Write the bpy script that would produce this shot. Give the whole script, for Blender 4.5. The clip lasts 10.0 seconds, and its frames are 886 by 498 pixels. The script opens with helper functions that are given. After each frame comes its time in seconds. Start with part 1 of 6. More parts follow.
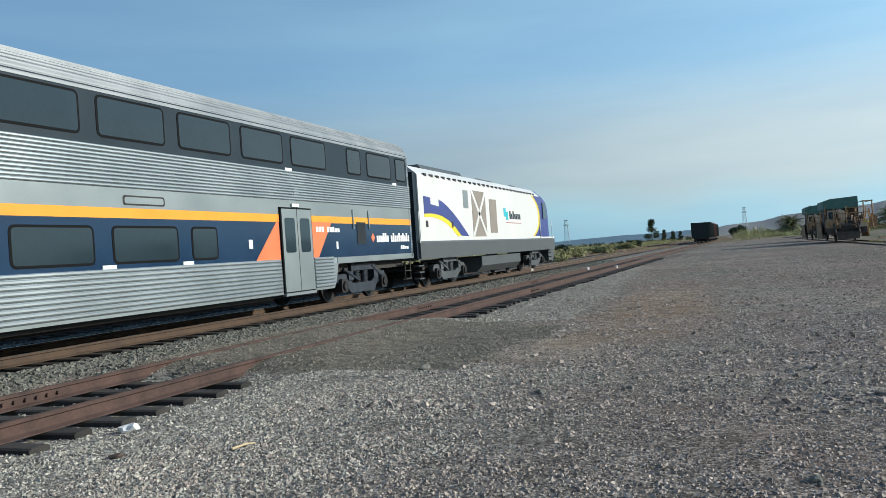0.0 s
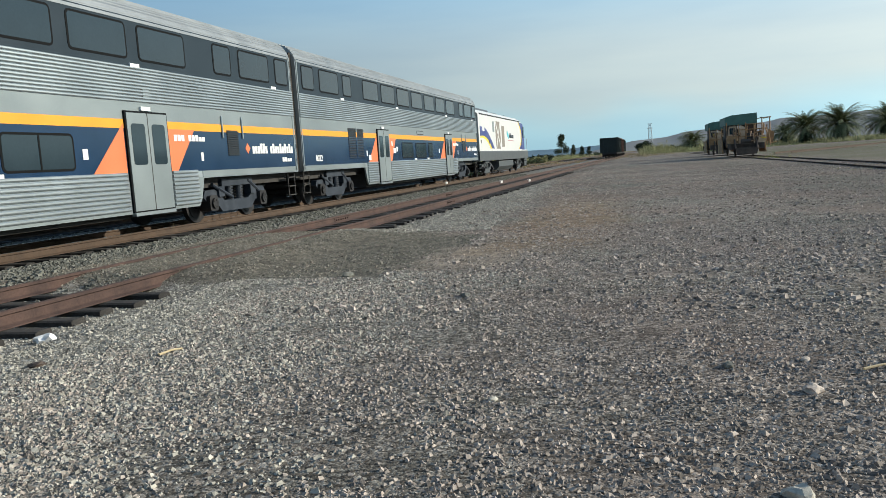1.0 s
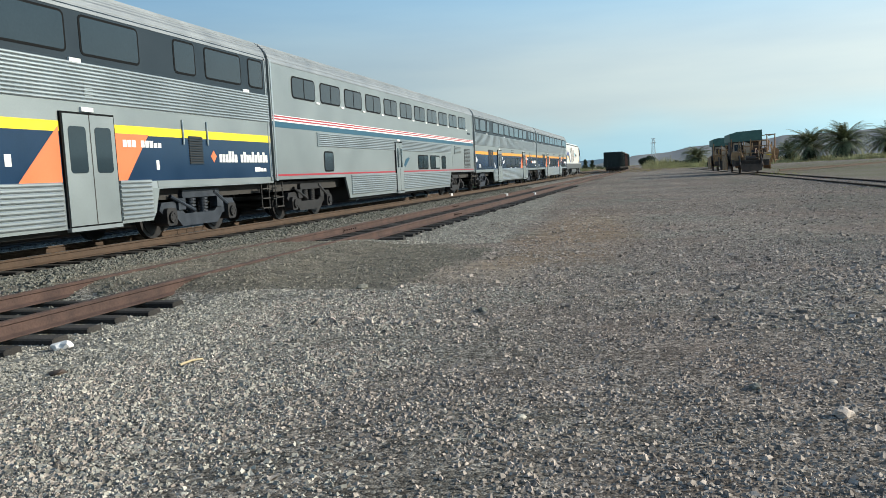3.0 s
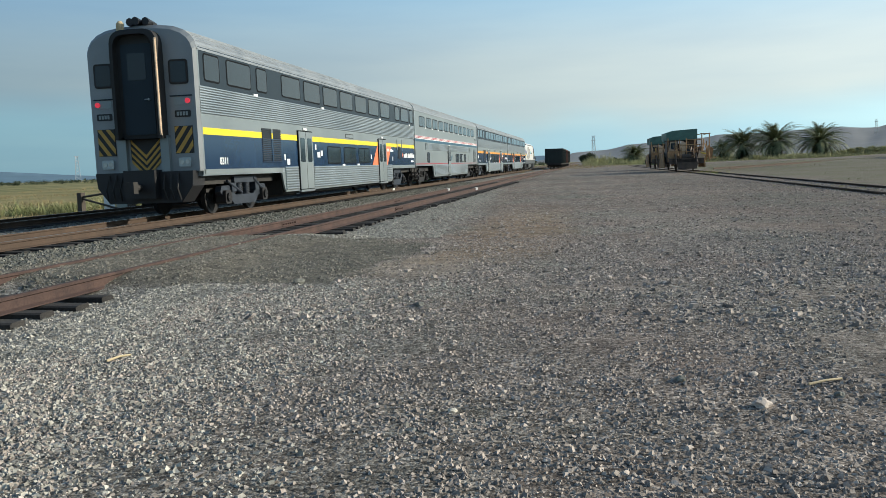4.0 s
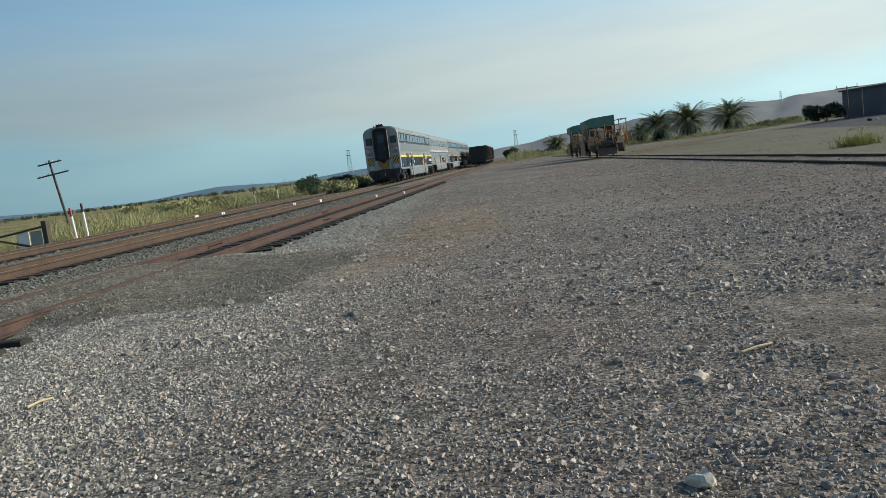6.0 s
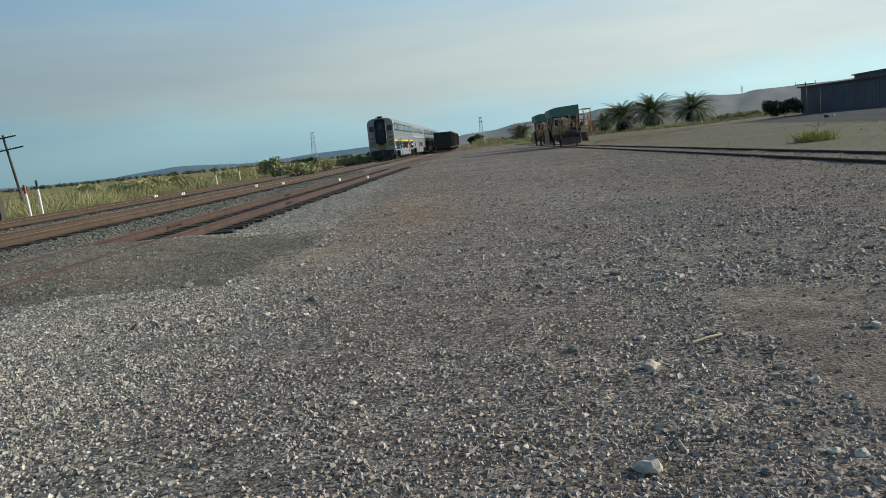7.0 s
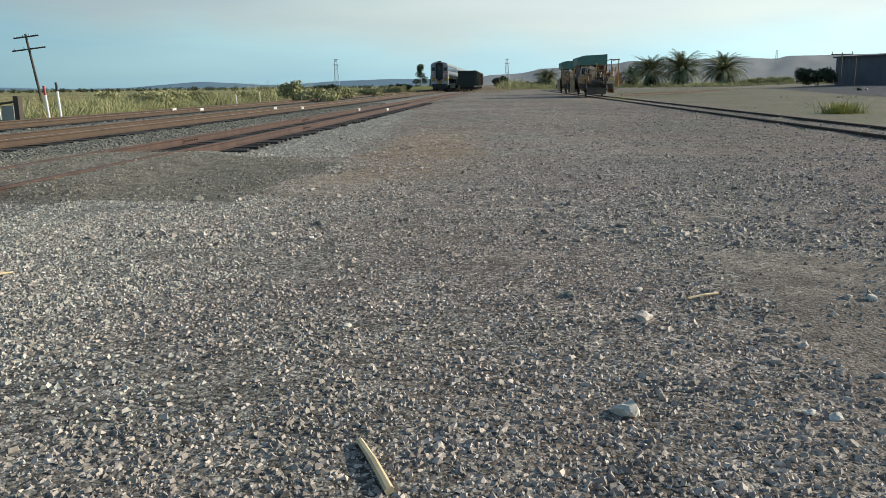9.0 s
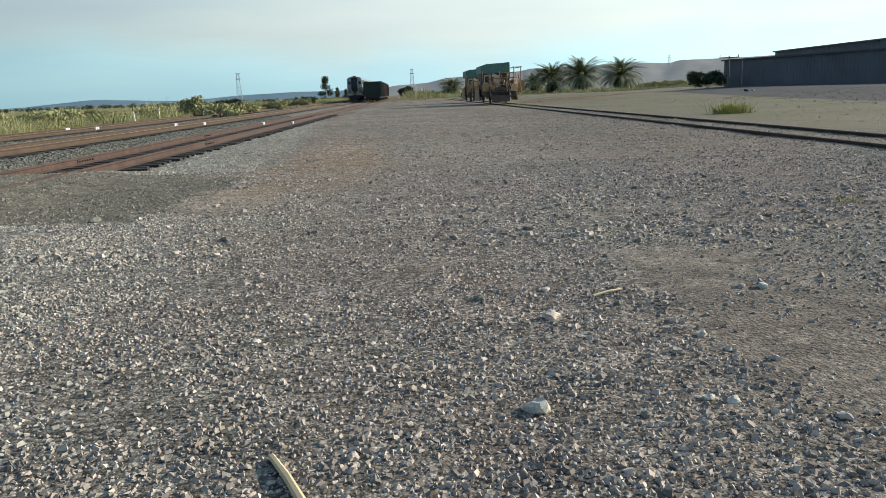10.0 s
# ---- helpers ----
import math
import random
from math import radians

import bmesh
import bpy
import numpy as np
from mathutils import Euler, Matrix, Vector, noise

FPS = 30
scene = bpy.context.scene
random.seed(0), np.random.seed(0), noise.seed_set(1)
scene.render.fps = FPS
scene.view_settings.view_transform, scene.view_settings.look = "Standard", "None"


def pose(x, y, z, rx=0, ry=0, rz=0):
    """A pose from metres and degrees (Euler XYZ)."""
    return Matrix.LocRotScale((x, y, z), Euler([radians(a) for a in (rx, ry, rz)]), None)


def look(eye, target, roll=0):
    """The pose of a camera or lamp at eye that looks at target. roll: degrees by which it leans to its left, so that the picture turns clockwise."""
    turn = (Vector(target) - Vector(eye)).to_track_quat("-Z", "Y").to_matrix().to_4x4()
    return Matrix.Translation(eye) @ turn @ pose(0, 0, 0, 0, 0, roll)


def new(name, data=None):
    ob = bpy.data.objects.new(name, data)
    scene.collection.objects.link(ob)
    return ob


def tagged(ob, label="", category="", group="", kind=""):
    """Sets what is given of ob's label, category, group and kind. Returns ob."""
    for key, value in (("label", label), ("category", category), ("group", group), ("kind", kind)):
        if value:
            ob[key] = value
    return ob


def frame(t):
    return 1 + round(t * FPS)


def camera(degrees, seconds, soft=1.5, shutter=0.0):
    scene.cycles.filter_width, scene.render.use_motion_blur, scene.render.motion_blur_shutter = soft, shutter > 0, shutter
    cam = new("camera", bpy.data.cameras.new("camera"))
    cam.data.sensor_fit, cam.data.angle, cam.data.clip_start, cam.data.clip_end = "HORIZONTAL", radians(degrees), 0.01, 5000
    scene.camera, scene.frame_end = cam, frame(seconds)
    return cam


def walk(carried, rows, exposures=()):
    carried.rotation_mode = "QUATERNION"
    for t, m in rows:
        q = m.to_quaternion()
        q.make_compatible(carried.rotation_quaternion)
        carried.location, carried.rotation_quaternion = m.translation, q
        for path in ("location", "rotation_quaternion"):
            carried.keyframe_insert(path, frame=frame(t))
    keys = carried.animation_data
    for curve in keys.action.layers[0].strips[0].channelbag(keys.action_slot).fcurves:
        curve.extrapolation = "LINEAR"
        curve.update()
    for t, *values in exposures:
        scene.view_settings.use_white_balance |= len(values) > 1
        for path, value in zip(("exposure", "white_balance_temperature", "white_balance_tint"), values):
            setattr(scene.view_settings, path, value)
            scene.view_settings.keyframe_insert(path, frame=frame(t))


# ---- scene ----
cam = camera(58.50, 10.0, soft=0.6)
PATH = [
    (0.0, 0.169, 0.085, 1.356, 90.38, 4.00, 20.88),
    (0.5, 0.181, -0.032, 1.321, 87.84, 5.36, 16.64),
    (1.0, 0.047, 0.028, 1.281, 83.78, 3.80, 14.52),
    (1.5, -0.081, 0.026, 1.314, 82.65, 1.94, 20.54),
    (2.0, -0.087, -0.061, 1.353, 85.13, 4.30, 15.49),
    (2.2, -0.131, -0.084, 1.344, 85.50, 3.31, 16.77),
    (3.3, -0.097, -0.000, 1.320, 84.30, 2.95, 14.00),
    (3.5, -0.105, -0.022, 1.320, 84.45, 4.20, 14.61),
    (4.0, -0.049, -0.006, 1.317, 84.03, 2.12, 10.62),
    (4.5, -0.043, -0.005, 1.315, 83.54, 3.04, 7.99),
    (5.0, -0.037, -0.014, 1.313, 83.34, 2.83, 6.52),
    (5.2, -0.044, -0.001, 1.306, 83.16, 3.30, 6.36),
    (6.5, -0.005, 0.102, 1.294, 84.19, 8.48, 4.87),
    (7.0, -0.001, 0.041, 1.310, 82.55, 5.72, 2.72),
    (7.5, 0.022, -0.037, 1.290, 84.41, 2.13, -0.86),
    (8.0, -0.004, -0.044, 1.290, 81.38, 1.65, -0.32),
    (8.5, 0.059, 0.023, 1.246, 79.87, 2.18, 3.80),
    (9.0, 0.042, 0.003, 1.280, 78.28, 0.66, 4.41),
    (9.5, 0.076, 0.011, 1.281, 78.95, 2.34, 1.71),
    (10.0, 0.073, -0.005, 1.268, 78.84, 2.12, -2.26),
]
walk(cam, [(t, pose(*row)) for t, *row in PATH],
     exposures=[(t, e, k, 7) for t, e, k in ((0.0, -0.02, 5950), (1.0, 0.04, 6250), (1.5, 0.13, 6300), (2.0, 0.15, 6300), (3.5, 0.09, 6250), (4.5, 0.0, 6350), (5.0, -0.03, 6350), (6.5, -0.09, 6450), (7.5, -0.17, 6450), (8.0, -0.07, 6450), (8.5, 0.24, 6500), (9.0, 0.21, 6500), (10.0, 0.32, 6600))])
world = bpy.data.worlds.new("sky")
scene.world = world
world.use_nodes = True
SUN_AZ, SUN_EL = 72.0, 21.5          # degrees from the line of the tracks towards the yard, and above the horizon
wn = world.node_tree.nodes
sky = wn.new("ShaderNodeTexSky")
sky.sky_type = "NISHITA"
sky.sun_disc = False
sky.sun_elevation = radians(SUN_EL)
sky.sun_rotation = radians(SUN_AZ)
sky.air_density, sky.dust_density, sky.ozone_density = 1.0, 1.1, 3.0
wn["Background"].inputs[1].default_value = 0.12
wl = world.node_tree.links
wtc = wn.new("ShaderNodeTexCoord")
sd = Vector((math.sin(radians(SUN_AZ)) * math.cos(radians(SUN_EL)), math.cos(radians(SUN_AZ)) * math.cos(radians(SUN_EL)), math.sin(radians(SUN_EL))))


def sky_mix(fac, a, c):
    x = wn.new("ShaderNodeMix")
    x.data_type = "RGBA"
    for s, v in ((x.inputs[0], fac), (x.inputs[6], a), (x.inputs[7], c)):
        if isinstance(v, tuple):
            s.default_value = (*v, 1)
        else:
            wl.new(v, s)
    return x.outputs[2]


def sky_span(src, lo, hi, a=0.0, c=1.0):
    r = wn.new("ShaderNodeMapRange")
    r.interpolation_type = "SMOOTHSTEP"
    r.inputs[1].default_value, r.inputs[2].default_value, r.inputs[3].default_value, r.inputs[4].default_value = lo, hi, a, c
    wl.new(src, r.inputs[0])
    return r.outputs[0]


sunward = wn.new("ShaderNodeVectorMath")             # haze scatters more light towards the sun
sunward.operation = "DOT_PRODUCT"
wl.new(wtc.outputs["Generated"], sunward.inputs[0])
sunward.inputs[1].default_value = tuple(sd)
glow = sky_span(sunward.outputs["Value"], -0.6, 1.0)
up = wn.new("ShaderNodeSeparateXYZ")
wl.new(wtc.outputs["Generated"], up.inputs[0])
waver = wn.new("ShaderNodeTexNoise")
waver.inputs["Scale"].default_value, waver.inputs["Detail"].default_value = 1.7, 4
wl.new(wtc.outputs["Generated"], waver.inputs["Vector"])
lift = wn.new("ShaderNodeMath")
lift.operation = "MULTIPLY_ADD"
wl.new(waver.outputs["Fac"], lift.inputs[0])
lift.inputs[1].default_value = 0.22
wl.new(up.outputs[2], lift.inputs[2])
veil = sky_span(lift.outputs[0], 0.138, 0.192)       # a layer of thin grey-brown smoke above clearer air at the horizon
aloft = sky_span(up.outputs[2], 0.11, 0.24)          # and bluer air above the smoke
clear = sky_mix(glow, (1.5, 2.95, 3.75), (5.7, 8.7, 9.6))
smoke = sky_mix(glow, (1.85, 2.6, 3.0), (7.0, 7.7, 7.5))
high = sky_mix(glow, (1.7, 3.05, 4.35), (4.9, 7.7, 9.3))
haze_colour = sky_mix(veil, clear, sky_mix(aloft, smoke, high))
haze = wn.new("ShaderNodeMix")
haze.data_type = "RGBA"
wl.new(sky_span(up.outputs[2], 0.10, 0.62, 0.80, 0.12), haze.inputs[0])
wl.new(haze_colour, haze.inputs[7])
wl.new(sky.outputs[0], haze.inputs[6])
streak = wn.new("ShaderNodeTexNoise")                # faint long streaks in the haze
streak.inputs["Scale"].default_value, streak.inputs["Detail"].default_value = 2.2, 5
squash = wn.new("ShaderNodeMapping")
squash.inputs["Scale"].default_value = (1.0, 1.0, 7.0)
world.node_tree.links.new(wtc.outputs["Generated"], squash.inputs["Vector"])
world.node_tree.links.new(squash.outputs[0], streak.inputs["Vector"])
sramp = wn.new("ShaderNodeValToRGB")
sramp.color_ramp.elements[0].position, sramp.color_ramp.elements[0].color = 0.36, (0.93, 0.95, 0.98, 1)
sramp.color_ramp.elements[1].position, sramp.color_ramp.elements[1].color = 0.68, (1.13, 1.09, 1.05, 1)
world.node_tree.links.new(streak.outputs["Fac"], sramp.inputs[0])
smul = wn.new("ShaderNodeMix")
smul.data_type, smul.blend_type = "RGBA", "MULTIPLY"
smul.inputs[0].default_value = 1.0
world.node_tree.links.new(haze.outputs[2], smul.inputs[6])
world.node_tree.links.new(sramp.outputs[0], smul.inputs[7])
world.node_tree.links.new(smul.outputs[2], wn["Background"].inputs[0])
sun = new("sun", bpy.data.lights.new("sun", "SUN"))
sun.data.energy, sun.data.angle, sun.data.color = 5.0, radians(0.6), (1.0, 0.90, 0.74)
sun.matrix_world = look(sd * 50, (0, 0, 0))


# ---- materials ----
def mat(name, color, rough=0.6, metal=0.0, vary=0.25, scale=3.0, fine=40.0, bump=0.0, second=None, random_tint=0.0, island=False, spec=0.5):
    """A surface with two scales of unevenness: patches and grain, in the thing's own space."""
    m = bpy.data.materials.new(name)
    m.use_nodes = True
    n, l = m.node_tree.nodes, m.node_tree.links
    b = n["Principled BSDF"]
    tc = n.new("ShaderNodeTexCoord")
    a = n.new("ShaderNodeTexNoise")
    a.inputs["Scale"].default_value, a.inputs["Detail"].default_value = scale, 5
    f = n.new("ShaderNodeTexNoise")
    f.inputs["Scale"].default_value, f.inputs["Detail"].default_value = fine, 3
    l.new(tc.outputs["Object"], a.inputs["Vector"])
    l.new(tc.outputs["Object"], f.inputs["Vector"])
    add = n.new("ShaderNodeMath")
    add.operation = "MULTIPLY_ADD"
    l.new(f.outputs["Fac"], add.inputs[0])
    add.inputs[1].default_value = 0.5
    l.new(a.outputs["Fac"], add.inputs[2])
    ramp = n.new("ShaderNodeValToRGB")
    c = Vector(color[:3])
    lo, hi = c * (1 - vary), (Vector(second) if second else c * (1 + vary))
    ramp.color_ramp.elements[0].position, ramp.color_ramp.elements[1].position = 0.5, 1.0
    ramp.color_ramp.elements[0].color = (*lo, 1)
    ramp.color_ramp.elements[1].color = (*[min(v, 0.9) for v in hi], 1)
    l.new(add.outputs[0], ramp.inputs[0])
    out = ramp.outputs[0]
    if random_tint:
        if island:
            src = n.new("ShaderNodeNewGeometry").outputs["Random Per Island"]
        else:
            src = n.new("ShaderNodeObjectInfo").outputs["Random"]
        mr = n.new("ShaderNodeMapRange")
        mr.inputs[3].default_value, mr.inputs[4].default_value = 1 - random_tint, 1 + random_tint
        l.new(src, mr.inputs[0])
        mul = n.new("ShaderNodeVectorMath")
        mul.operation = "SCALE"
        l.new(out, mul.inputs[0])
        l.new(mr.outputs[0], mul.inputs[3])
        out = mul.outputs[0]
    l.new(out, b.inputs["Base Color"])
    b.inputs["Metallic"].default_value = metal
    b.inputs["Specular IOR Level"].default_value = spec
    rr = n.new("ShaderNodeMapRange")
    rr.inputs[3].default_value, rr.inputs[4].default_value = max(rough - 0.12, 0.02), min(rough + 0.12, 1)
    l.new(a.outputs["Fac"], rr.inputs[0])
    l.new(rr.outputs[0], b.inputs["Roughness"])
    if bump:
        bp = n.new("ShaderNodeBump")
        bp.inputs["Strength"].default_value, bp.inputs["Distance"].default_value = bump, 0.02
        l.new(add.outputs[0], bp.inputs["Height"])
        l.new(bp.outputs[0], b.inputs["Normal"])
    return m


STEEL = mat("brushed stainless steel", (0.405, 0.45, 0.47), 0.40, 0.80, 0.10, 0.8, 60)
STEEL_ROOF = mat("dusty stainless roof", (0.27, 0.29, 0.305), 0.5, 0.6, 0.12, 1.2, 50)
SILVER = mat("silver grey paint", (0.255, 0.292, 0.300), 0.42, 0.45, 0.10, 0.9, 50)
REAR_GREY = mat("grey cab end paint", (0.27, 0.29, 0.30), 0.5, 0.2, 0.15, 1.2, 40)
BAND = mat("dark grey window band", (0.022, 0.034, 0.045), 0.42, 0.0, 0.12, 1.5, 60, spec=0.18)
BLUE = mat("navy blue paint", (0.014, 0.036, 0.078), 0.16, 0.0, 0.15, 1.0, 40, spec=0.4)
ORANGE = mat("orange stripe paint", (0.80, 0.33, 0.02), 0.4, 0.0, 0.06, 2, 40)
CORAL = mat("orange red door panel", (0.75, 0.19, 0.07), 0.4, 0.0, 0.06, 2, 40)
YELLOW = mat("yellow stripe paint", (0.82, 0.62, 0.02), 0.4, 0.0, 0.06, 2, 40)
HAZARD_Y = mat("faded hazard yellow", (0.50, 0.30, 0.06), 0.5, 0.0, 0.12, 3, 40)
BLACK = mat("black paint", (0.015, 0.015, 0.017), 0.5, 0.0, 0.3, 3, 40)
RUBBER = mat("dark rubber", (0.022, 0.021, 0.02), 0.75, 0.0, 0.3, 4, 60)
DIAPH = mat("brown rubber diaphragm", (0.055, 0.045, 0.036), 0.7, 0.0, 0.3, 4, 30)
WHITE = mat("white paint", (0.80, 0.80, 0.79), 0.4, 0.0, 0.05, 1, 40)
WHITE_B = mat("loco white paint", (0.64, 0.645, 0.63), 0.4, 0.0, 0.05, 0.7, 40)
LOCO_BLUE = mat("loco blue paint", (0.035, 0.05, 0.22), 0.35, 0.0, 0.1, 1, 40)
LOCO_GREY = mat("loco frame grey", (0.075, 0.085, 0.09), 0.5, 0.1, 0.15, 2, 40)
TAN = mat("tan grille", (0.25, 0.22, 0.19), 0.6, 0.2, 0.15, 2, 60)
TEAL = mat("teal decal", (0.03, 0.45, 0.55), 0.4, 0.0, 0.05, 2, 40)
RED = mat("red stripe paint", (0.36, 0.018, 0.035), 0.4, 0.0, 0.08, 2, 40)
STRIPE_BLUE = mat("mid blue stripe paint", (0.018, 0.085, 0.14), 0.35, 0.0, 0.08, 2, 40)
BOGIE = mat("dusty blue grey truck steel", (0.022, 0.031, 0.047), 0.5, 0.2, 0.35, 4, 30, second=(0.045, 0.055, 0.072))
UNDER = mat("dark underframe", (0.03, 0.028, 0.026), 0.8, 0.0, 0.35, 3, 30)
WHEEL = mat("worn wheel steel", (0.030, 0.029, 0.030), 0.5, 0.4, 0.3, 5, 40)
GLASS = mat("tinted window glass", (0.024, 0.038, 0.048), 0.07, 0.0, 0.1, 1, 20, spec=0.42)
GASKET = mat("black window gasket", (0.006, 0.007, 0.008), 0.7, 0.0, 0.2, 4, 60, spec=0.1)
RAIL_RUST = mat("rusty rail web", (0.060, 0.034, 0.029), 0.85, 0.1, 0.35, 3, 40, bump=0.3, second=(0.100, 0.060, 0.048))
RAIL_BROWN = mat("dusty brown rail", (0.066, 0.043, 0.029), 0.85, 0.1, 0.25, 3, 40, bump=0.3, second=(0.10, 0.066, 0.044))
RAIL_HEAD = mat("polished rail head", (0.30, 0.24, 0.20), 0.3, 0.8, 0.2, 3, 60)
TIE = mat("weathered tie timber", (0.024, 0.022, 0.020), 0.9, 0.0, 0.4, 4, 60, bump=0.5, second=(0.06, 0.055, 0.05), random_tint=0.3)
STONE = mat("crushed grey stone", (0.325, 0.278, 0.238), 0.9, 0.0, 0.35, 8, 90, random_tint=0.55, island=True, bump=0.2)
STONE_PALE = mat("pale crushed stone", (0.335, 0.316, 0.270), 0.9, 0.0, 0.35, 8, 90, random_tint=0.55, island=True, bump=0.2)
STONE_BALLAST = mat("track ballast stone", (0.145, 0.143, 0.120), 0.9, 0.0, 0.3, 8, 90, random_tint=0.45, island=True, bump=0.2)
STONE_FILL = mat("fine brown fill stone", (0.21, 0.192, 0.155), 0.9, 0.0, 0.3, 8, 90, random_tint=0.45, island=True, bump=0.2)
WOOD_DRY = mat("dry pale wood", (0.55, 0.44, 0.27), 0.8, 0.0, 0.2, 6, 90)
RUSTY = mat("rusty orange machine paint", (0.36, 0.19, 0.085), 0.75, 0.0, 0.45, 2, 20, second=(0.55, 0.34, 0.17))
MACH_GREEN = mat("faded green machine paint", (0.075, 0.165, 0.135), 0.6, 0.0, 0.25, 2, 20)
MACH_DARK = mat("oily dark machine steel", (0.085, 0.062, 0.048), 0.7, 0.1, 0.45, 2, 20)
MACH_TAN = mat("faded tan machine paint", (0.60, 0.44, 0.30), 0.7, 0.0, 0.3, 2, 20)
WAGON = mat("dark green hopper steel", (0.024, 0.034, 0.031), 0.75, 0.1, 0.3, 1.5, 15)
WAGON_RUST = mat("rust red wagon steel", (0.10, 0.05, 0.038), 0.8, 0.1, 0.3, 1.5, 15)
BARK = mat("palm trunk fibre", (0.13, 0.10, 0.07), 0.95, 0.0, 0.35, 5, 30, bump=0.5)
FROND = mat("palm frond green", (0.19, 0.205, 0.10), 0.6, 0.0, 0.3, 1, 10, random_tint=0.35, island=True)
FROND_DRY = mat("dead palm skirt", (0.15, 0.11, 0.06), 0.9, 0.0, 0.3, 1, 10, random_tint=0.3, island=True)
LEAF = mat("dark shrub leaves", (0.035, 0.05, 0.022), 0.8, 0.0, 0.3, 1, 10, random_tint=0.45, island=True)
BRUSH = mat("yellow green brush", (0.33, 0.32, 0.155), 0.9, 0.0, 0.3, 0.3, 5, random_tint=0.3, island=True)
STRAW = mat("dry grass straw", (0.33, 0.26, 0.13), 0.9, 0.0, 0.25, 0.4, 5, random_tint=0.35, island=True)
WEED = mat("yellow weed", (0.34, 0.33, 0.085), 0.85, 0.0, 0.25, 1, 10, random_tint=0.35, island=True)
WEED_DULL = mat("dull green undergrowth", (0.19, 0.205, 0.085), 0.9, 0.0, 0.3, 0.3, 5, random_tint=0.3, island=True)
POLE = mat("weathered grey pole timber", (0.075, 0.062, 0.050), 0.9, 0.0, 0.3, 2, 30)
WALL_DARK = mat("dark corrugated warehouse wall", (0.120, 0.122, 0.135), 0.7, 0.1, 0.22, 0.25, 6)
ROOF_DARK = mat("dark sheet roof", (0.07, 0.068, 0.07), 0.6, 0.2, 0.2, 0.4, 6)
# lighter than bare steel: the pylons' distance haze is in this colour
GALV = mat("haze-pale galvanised lattice steel", (0.42, 0.46, 0.50), 0.6, 0.1, 0.1, 1, 20)
LAMP_RED = mat("red marker lamp", (0.85, 0.04, 0.06), 0.3, 0.0, 0.05, 2, 20)
LAMP_RED.node_tree.nodes["Principled BSDF"].inputs["Emission Color"].default_value = (1.0, 0.05, 0.09, 1)
LAMP_RED.node_tree.nodes["Principled BSDF"].inputs["Emission Strength"].default_value = 0.45
LENS = mat("headlamp glass", (0.5, 0.5, 0.48), 0.15, 0.3, 0.1, 4, 40)


